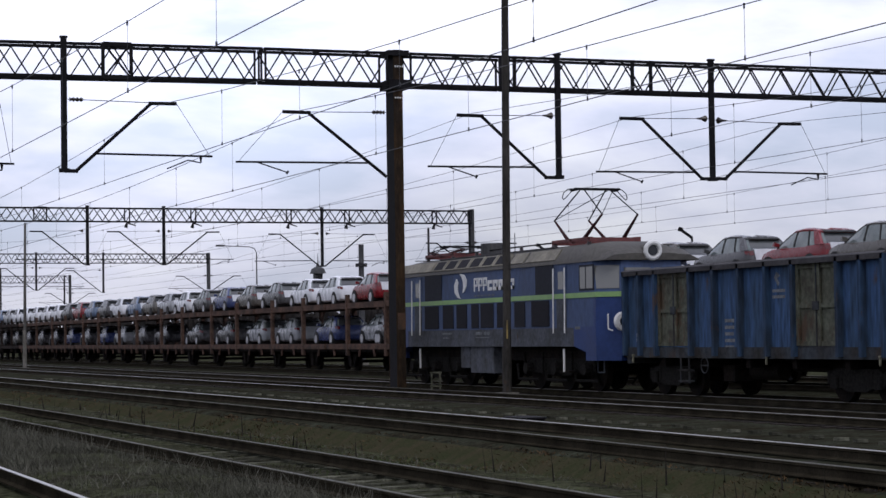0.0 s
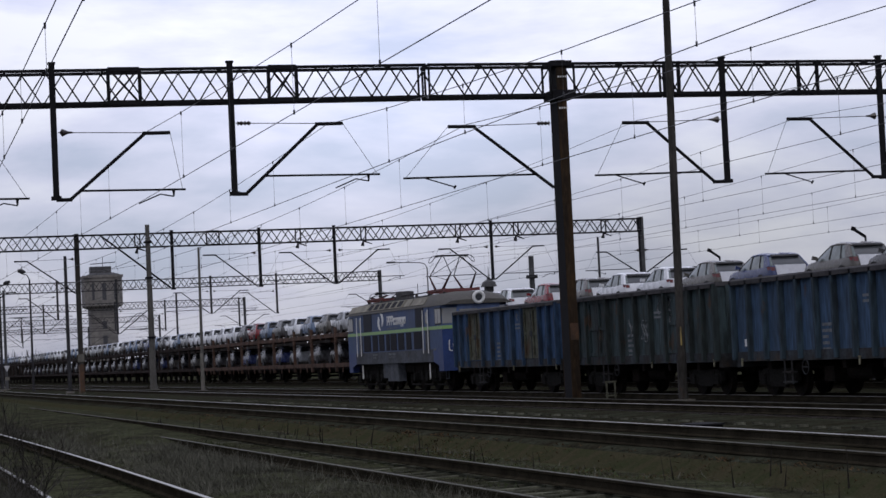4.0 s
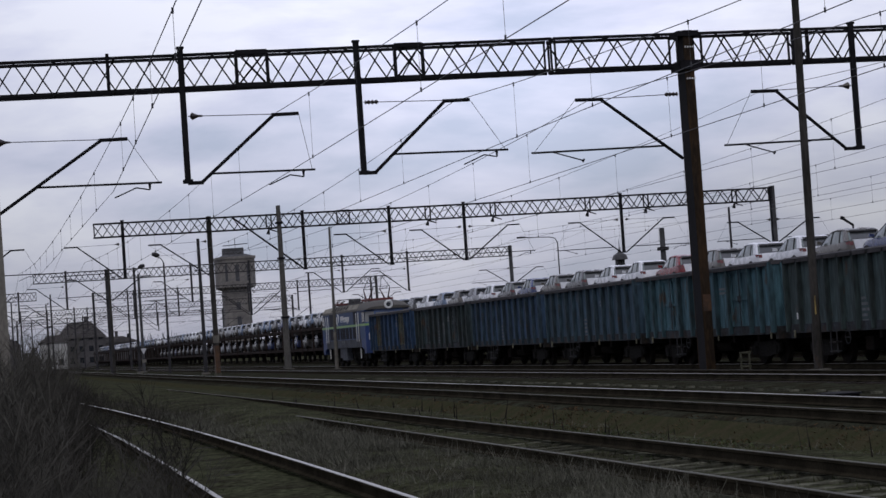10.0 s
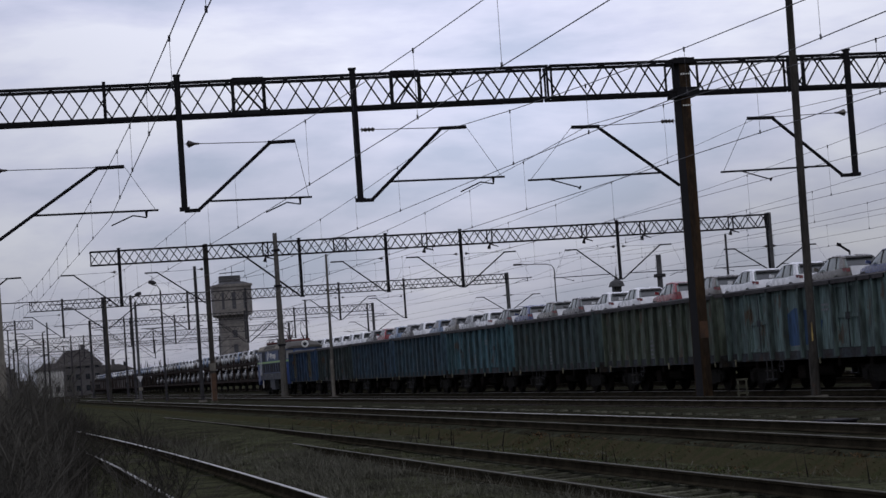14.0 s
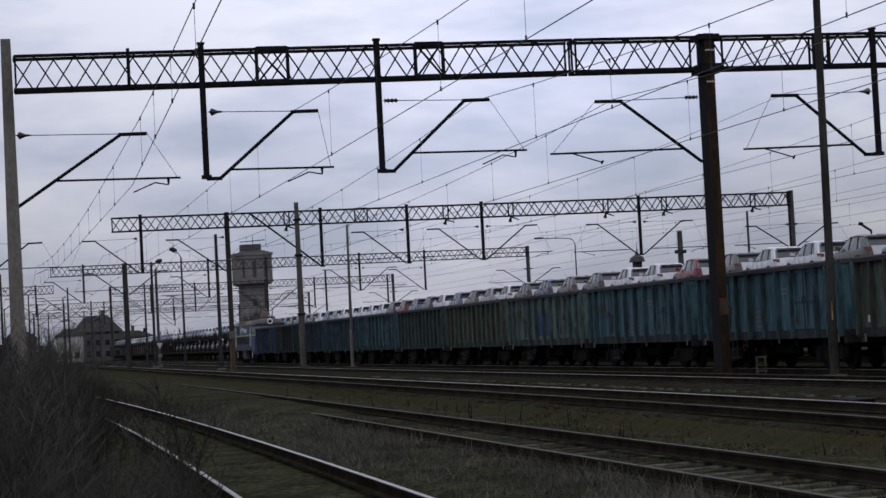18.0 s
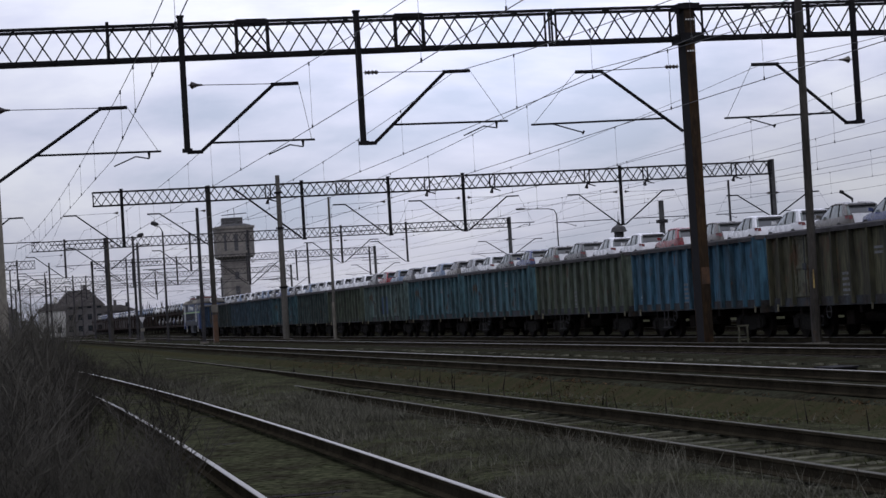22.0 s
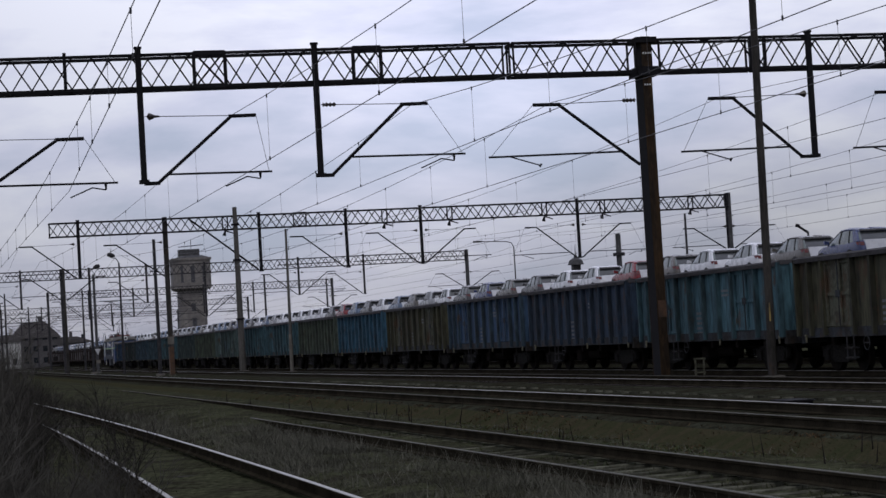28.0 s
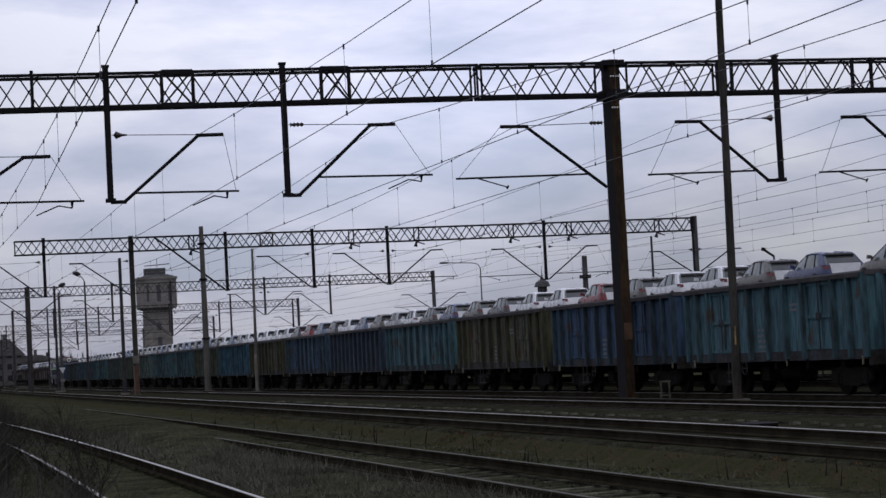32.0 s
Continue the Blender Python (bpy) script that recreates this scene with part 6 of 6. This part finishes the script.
# ---- plants ----
def blades(name, label, n, area, h0, h1, ma, seed, lean=0.5, w=0.012, clump=0.6):
    rng = np.random.default_rng(seed)
    x0, x1, y0, y1 = area
    m = n * 3
    x, y = rng.uniform(x0, x1, m), y0 + (y1 - y0) * rng.uniform(0, 1, m) ** 1.6
    d = np.sin(x * 1.9 + 2 * np.sin(y * 0.7)) * np.sin(y * 1.1 + x * 0.5) + rng.normal(0, 0.5, m)
    keep = np.argsort(-d * clump + rng.uniform(0, 1, m))[:n]
    x, y = x[keep], y[keep]
    for c in (3.72, 8.17) if x1 - x0 > 2 else ():
        on = np.abs(x - c) < 1.0
        x = np.where(on & (rng.uniform(0, 1, n) < 0.6), c + np.sign(x - c) * rng.uniform(1.0, 2.2, n), x)
    h = rng.uniform(h0, h1, n) * rng.uniform(0.5, 1, n)
    z = np.array([bed(a) for a in x]) - 0.03
    a = rng.uniform(0, 2 * np.pi, n)
    lx, ly = rng.normal(0, lean, n) * h, rng.normal(0, lean, n) * h
    ww = w * (1 + y / 30)
    v = np.empty((n, 3, 3))
    v[:, 0] = np.stack([x - ww * np.cos(a), y - ww * np.sin(a), z], 1)
    v[:, 1] = np.stack([x + ww * np.cos(a), y + ww * np.sin(a), z], 1)
    v[:, 2] = np.stack([x + lx, y + ly, z + h], 1)
    me = bpy.data.meshes.new(name)
    me.from_pydata(v.reshape(-1, 3).tolist(), [], np.arange(3 * n).reshape(-1, 3).tolist())
    me.materials.append(ma)
    return tagged(new(name, me), label, "grass", kind="stuff")


blades("dry_grass", "short dry winter grass between the sidings", 85000, (-1, 12.0, 14, 95), 0.015, 0.06, M_GRASS, 1, lean=0.7, w=0.005)
blades("tall_dry_stalks", "sparse tall dead grass stalks near the siding", 5000, (4.8, 7.2, 14, 62), 0.12, 0.5, M_STALK, 2, lean=0.5, w=0.0035, clump=2.2)
blades("fine_dead_grass", "tangled fine dead grass between the sidings", 42000, (4.75, 7.35, 14, 70), 0.04, 0.24, M_STALK, 21, lean=0.9, w=0.0032, clump=2.2)
M_MOSSGREEN = material("winter_green_moss", (0.050, 0.064, 0.028), 0.95, vary=0.5, scale=1.3, fine=6, bump=0, tint=(0.036, 0.042, 0.020), spec=0.0)
blades("low_moss", "low green moss and weeds between the tracks", 42000, (9.35, 11.5, 16, 80), 0.035, 0.075, M_MOSSGREEN, 71, lean=0.9, w=0.009, clump=1.3)
blades("leaf_litter", "brown dead leaves and straw beside the ballast", 15000, (10.7, 12.1, 18, 80), 0.035, 0.07, M_DEADLEAF, 72, lean=1.1, w=0.009, clump=1.0)
blades("dead_straw", "pale straw tangled in the moss between the tracks", 7000, (9.4, 11.7, 16, 80), 0.06, 0.16, M_STALK, 73, lean=1.3, w=0.0035, clump=1.6)
blades("dark_weeds", "sparse dark weed stalks beside the siding", 90, (9.3, 12.0, 18, 70), 0.25, 0.8, M_SLEEPER_DARK, 22, lean=0.12, w=0.008)


for i, (c, ya, yb, n, h) in enumerate(((7.2, 16, 66, 2600, 0.14), (7.9, 26, 90, 3600, 0.13), (8.85, 16, 90, 2600, 0.12), (2.65, 16, 60, 2200, 0.12), (4.7, 16, 60, 2200, 0.12), (8.1, 45, 120, 5200, 0.22))):
    blades("grass_tuft", "dead grass growing along a siding rail", n, (c - 0.3, c + 0.3, ya, yb), 0.05, h, M_GRASS, 40 + i, lean=0.6, w=0.009, clump=1.2)


blades("tall_dead_grass", "knee-high dead grass swallowing the overgrown track", 9000, (6.1, 7.15, 44, 110), 0.12, 0.34, M_STALK, 61, lean=0.35, w=0.004, clump=0.8)
blades("tall_dead_grass", "low dead grass in front of the overgrown track", 5000, (6.3, 7.15, 32, 52), 0.06, 0.2, M_STALK, 62, lean=0.5, w=0.004, clump=1.2)
blades("tall_dead_grass", "dead grass between the overgrown rails", 7000, (7.4, 9.3, 92, 190), 0.15, 0.42, M_GRASS, 63, lean=0.3, w=0.004, clump=0.4)
blades("tall_dead_grass", "thin dark weeds on the waste ground between the tracks", 5200, (3.6, 7.4, 58, 150), 0.12, 0.5, M_WEED, 65, lean=0.4, w=0.0035, clump=1.6)
blades("tall_dead_grass", "pale straw on the waste ground between the tracks", 5200, (3.6, 7.4, 56, 150), 0.06, 0.3, M_STALK, 66, lean=0.5, w=0.0032, clump=1.6)
blades("leaf_litter", "dead leaves and straw between the siding rails", 9000, (2.6, 4.5, 14, 60), 0.015, 0.05, M_LITTER, 64, lean=1.6, w=0.010, clump=1.0)


def bush(seed, h, n, ma=M_TWIG):
    """A bare leafless shrub: stems that fork into thin twigs."""
    rng = random.Random(seed)
    stems, twigs = Mesh(), Mesh()
    for _ in range(n):
        a, lean = rng.uniform(0, 6.28), rng.uniform(0.05, 0.38)
        base = Vector((rng.gauss(0, 0.25), rng.gauss(0, 0.25), -0.1))
        d = Vector((math.cos(a) * lean, math.sin(a) * lean, 1)).normalized()
        p, L = base, h * rng.uniform(0.6, 1.0)
        r = 0.008
        for k in range(5):
            q = p + d * (L / 5)
            stems.tube(p, q, r, r * 0.8, n=3, caps=False)
            r *= 0.8
            for _t in range(5 if k else 2):
                b = rng.uniform(0, 6.28)
                td = (d + Vector((math.cos(b), math.sin(b), 0.1)) * rng.uniform(0.5, 1.3)).normalized()
                o = p + (q - p) * rng.random()
                tl = L * rng.uniform(0.12, 0.3)
                e = o + td * tl
                twigs.tube(o, e, 0.0042, 0.0022, n=3, caps=False)
                for _u in range(3):
                    b2 = rng.uniform(0, 6.28)
                    t2 = (td + Vector((math.cos(b2), math.sin(b2), 0.4)) * 0.7).normalized()
                    o2 = o + td * tl * rng.uniform(0.3, 0.9)
                    twigs.tube(o2, o2 + t2 * tl * 0.5, 0.003, 0.0016, n=3, caps=False)
            p = q
            d = (d + Vector((rng.gauss(0, 0.12), rng.gauss(0, 0.12), 0.05))).normalized()
    root = thing("bare_bush", "leafless brown bush with thin tangled twigs", "bush", "bushes beside the siding")
    tagged(part("stem_tangle", stems, ma, root), kind="stuff")
    tagged(part("twig_tangle", twigs, ma, root), kind="stuff")
    return root


BUSHES = [bush(s, 2.0, 20) for s in (11, 12, 13)]
SPARSE = [bush(s, 1.5, 8, M_WEED) for s in (21, 22)]
brng = random.Random(3)
for i, b in enumerate(BUSHES):
    b.matrix_basis = Matrix.Translation((0.3 - 0.5 * i, 22 + 3 * i, 0.0))
for i in range(30):
    y = brng.uniform(12, 58)
    x = brng.uniform(-3.4, 0.9) + 0.012 * (y - 12)
    k = brng.uniform(0.65, 1.1) * (0.8 if x > 0.6 else 1.0)
    c = copy_thing(BUSHES[i % 3], Matrix.Translation((x, y, 0.1)) @ Matrix.Rotation(brng.uniform(0, 6), 4, "Z"))
    c.scale = (k, k, k)


for i, b in enumerate(SPARSE):
    b.matrix_basis = Matrix.Translation((1.5 + 0.3 * i, 30 + 9 * i, 0.0))
for i in range(20):
    y = brng.uniform(22, 62)
    c = copy_thing(SPARSE[i % 2], Matrix.Translation((brng.uniform(0.6, 2.0) + 0.007 * (y - 22), y, -0.05)) @ Matrix.Rotation(brng.uniform(0, 6), 4, "Z"))
    k = brng.uniform(0.6, 1.1)
    c.scale = (k, k, k * 1.1)
for i in range(12):
    y = brng.uniform(13, 32)
    c = copy_thing(BUSHES[i % 3], Matrix.Translation((brng.uniform(0.5, 1.5), y, -0.05)) @ Matrix.Rotation(brng.uniform(0, 6), 4, "Z"))
    k = brng.uniform(0.35, 0.6)
    c.scale = (k, k, k)
for i in range(4):
    c = copy_thing(BUSHES[i % 3], Matrix.Translation((brng.uniform(1.0, 1.7), brng.uniform(30, 60), 0.0)) @ Matrix.Rotation(brng.uniform(0, 6), 4, "Z"))
    c.scale = (0.8, 0.8, 1.15)


# taller feathery weeds standing beside the curve of the siding
for x, y, k in ((1.95, 43.0, 1.05), (2.1, 48.5, 1.2), (1.7, 38.0, 0.95), (2.25, 53.5, 1.15), (1.55, 34.0, 0.9), (2.3, 60.0, 1.2), (2.0, 46.0, 0.85), (1.35, 30.0, 0.8)):
    c = copy_thing(SPARSE[round(y) % 2], Matrix.Translation((x, y, -0.05)) @ Matrix.Rotation(y, 4, "Z"))
    c.scale = (k, k, k * 1.15)


def thicket(name, label, line, h, seed, ma, step=2.0, depth=3.0):
    """A far belt of bare scrub: an uneven bank bristling with twigs."""
    rng = random.Random(seed)
    m = Mesh()
    (xa, ya), (xb, yb) = line
    n = int(math.hypot(xb - xa, yb - ya) / step)
    for i in range(n):
        f = i / n
        x, y = xa + (xb - xa) * f, ya + (yb - ya) * f
        hh = h * (0.75 + 0.25 * noise.noise((i * 0.13, seed, 0)) + 0.12 * rng.random())
        for _ in range(9):
            px, py = x + rng.uniform(-depth, depth), y + rng.uniform(-depth, depth)
            q = (px + rng.gauss(0, 0.6), py + rng.gauss(0, 0.6), hh * rng.uniform(0.7, 1.1))
            m.tube((px, py, -0.2), q, rng.uniform(0.25, 0.5), 0.05, n=3, caps=False)
        m.tube((x, y, -0.3), (x + rng.gauss(0, 0.4), y, hh * 0.8), 1.7, 0.7, n=5, caps=False)
    return tagged(new(name, m.data(name, ma)), label, "scrub", kind="stuff")


M_SCRUB = material("distant_scrub", (0.034, 0.031, 0.029), 0.98, vary=0.4, scale=0.5, fine=3, spec=0.02)
thicket("scrub_belt", "dark belt of bare scrub beyond the yard", ((72, 40), (76, 520)), 7.2, 4, M_SCRUB)
thicket("far_trees", "dark line of distant bare trees on the horizon", ((-40, 640), (110, 690)), 9.0, 6, M_SCRUB, step=2.5)


# ---- what moves ----
HEAD = [(0.0, 51.9), (6.0, 100.4), (10.0, 132.6), (13.0, 157.4), (16.0, 182.0), (21.0, 223.8), (24.0, 248.8), (29.0, 291.2), (32.0, 316.8)]


def motions():
    """The freight train rolls away along its track."""
    for ob, offset in TRAIN:
        walk(ob, [(t, pose(TX, s + offset, 0)) for t, s in HEAD])


motions()
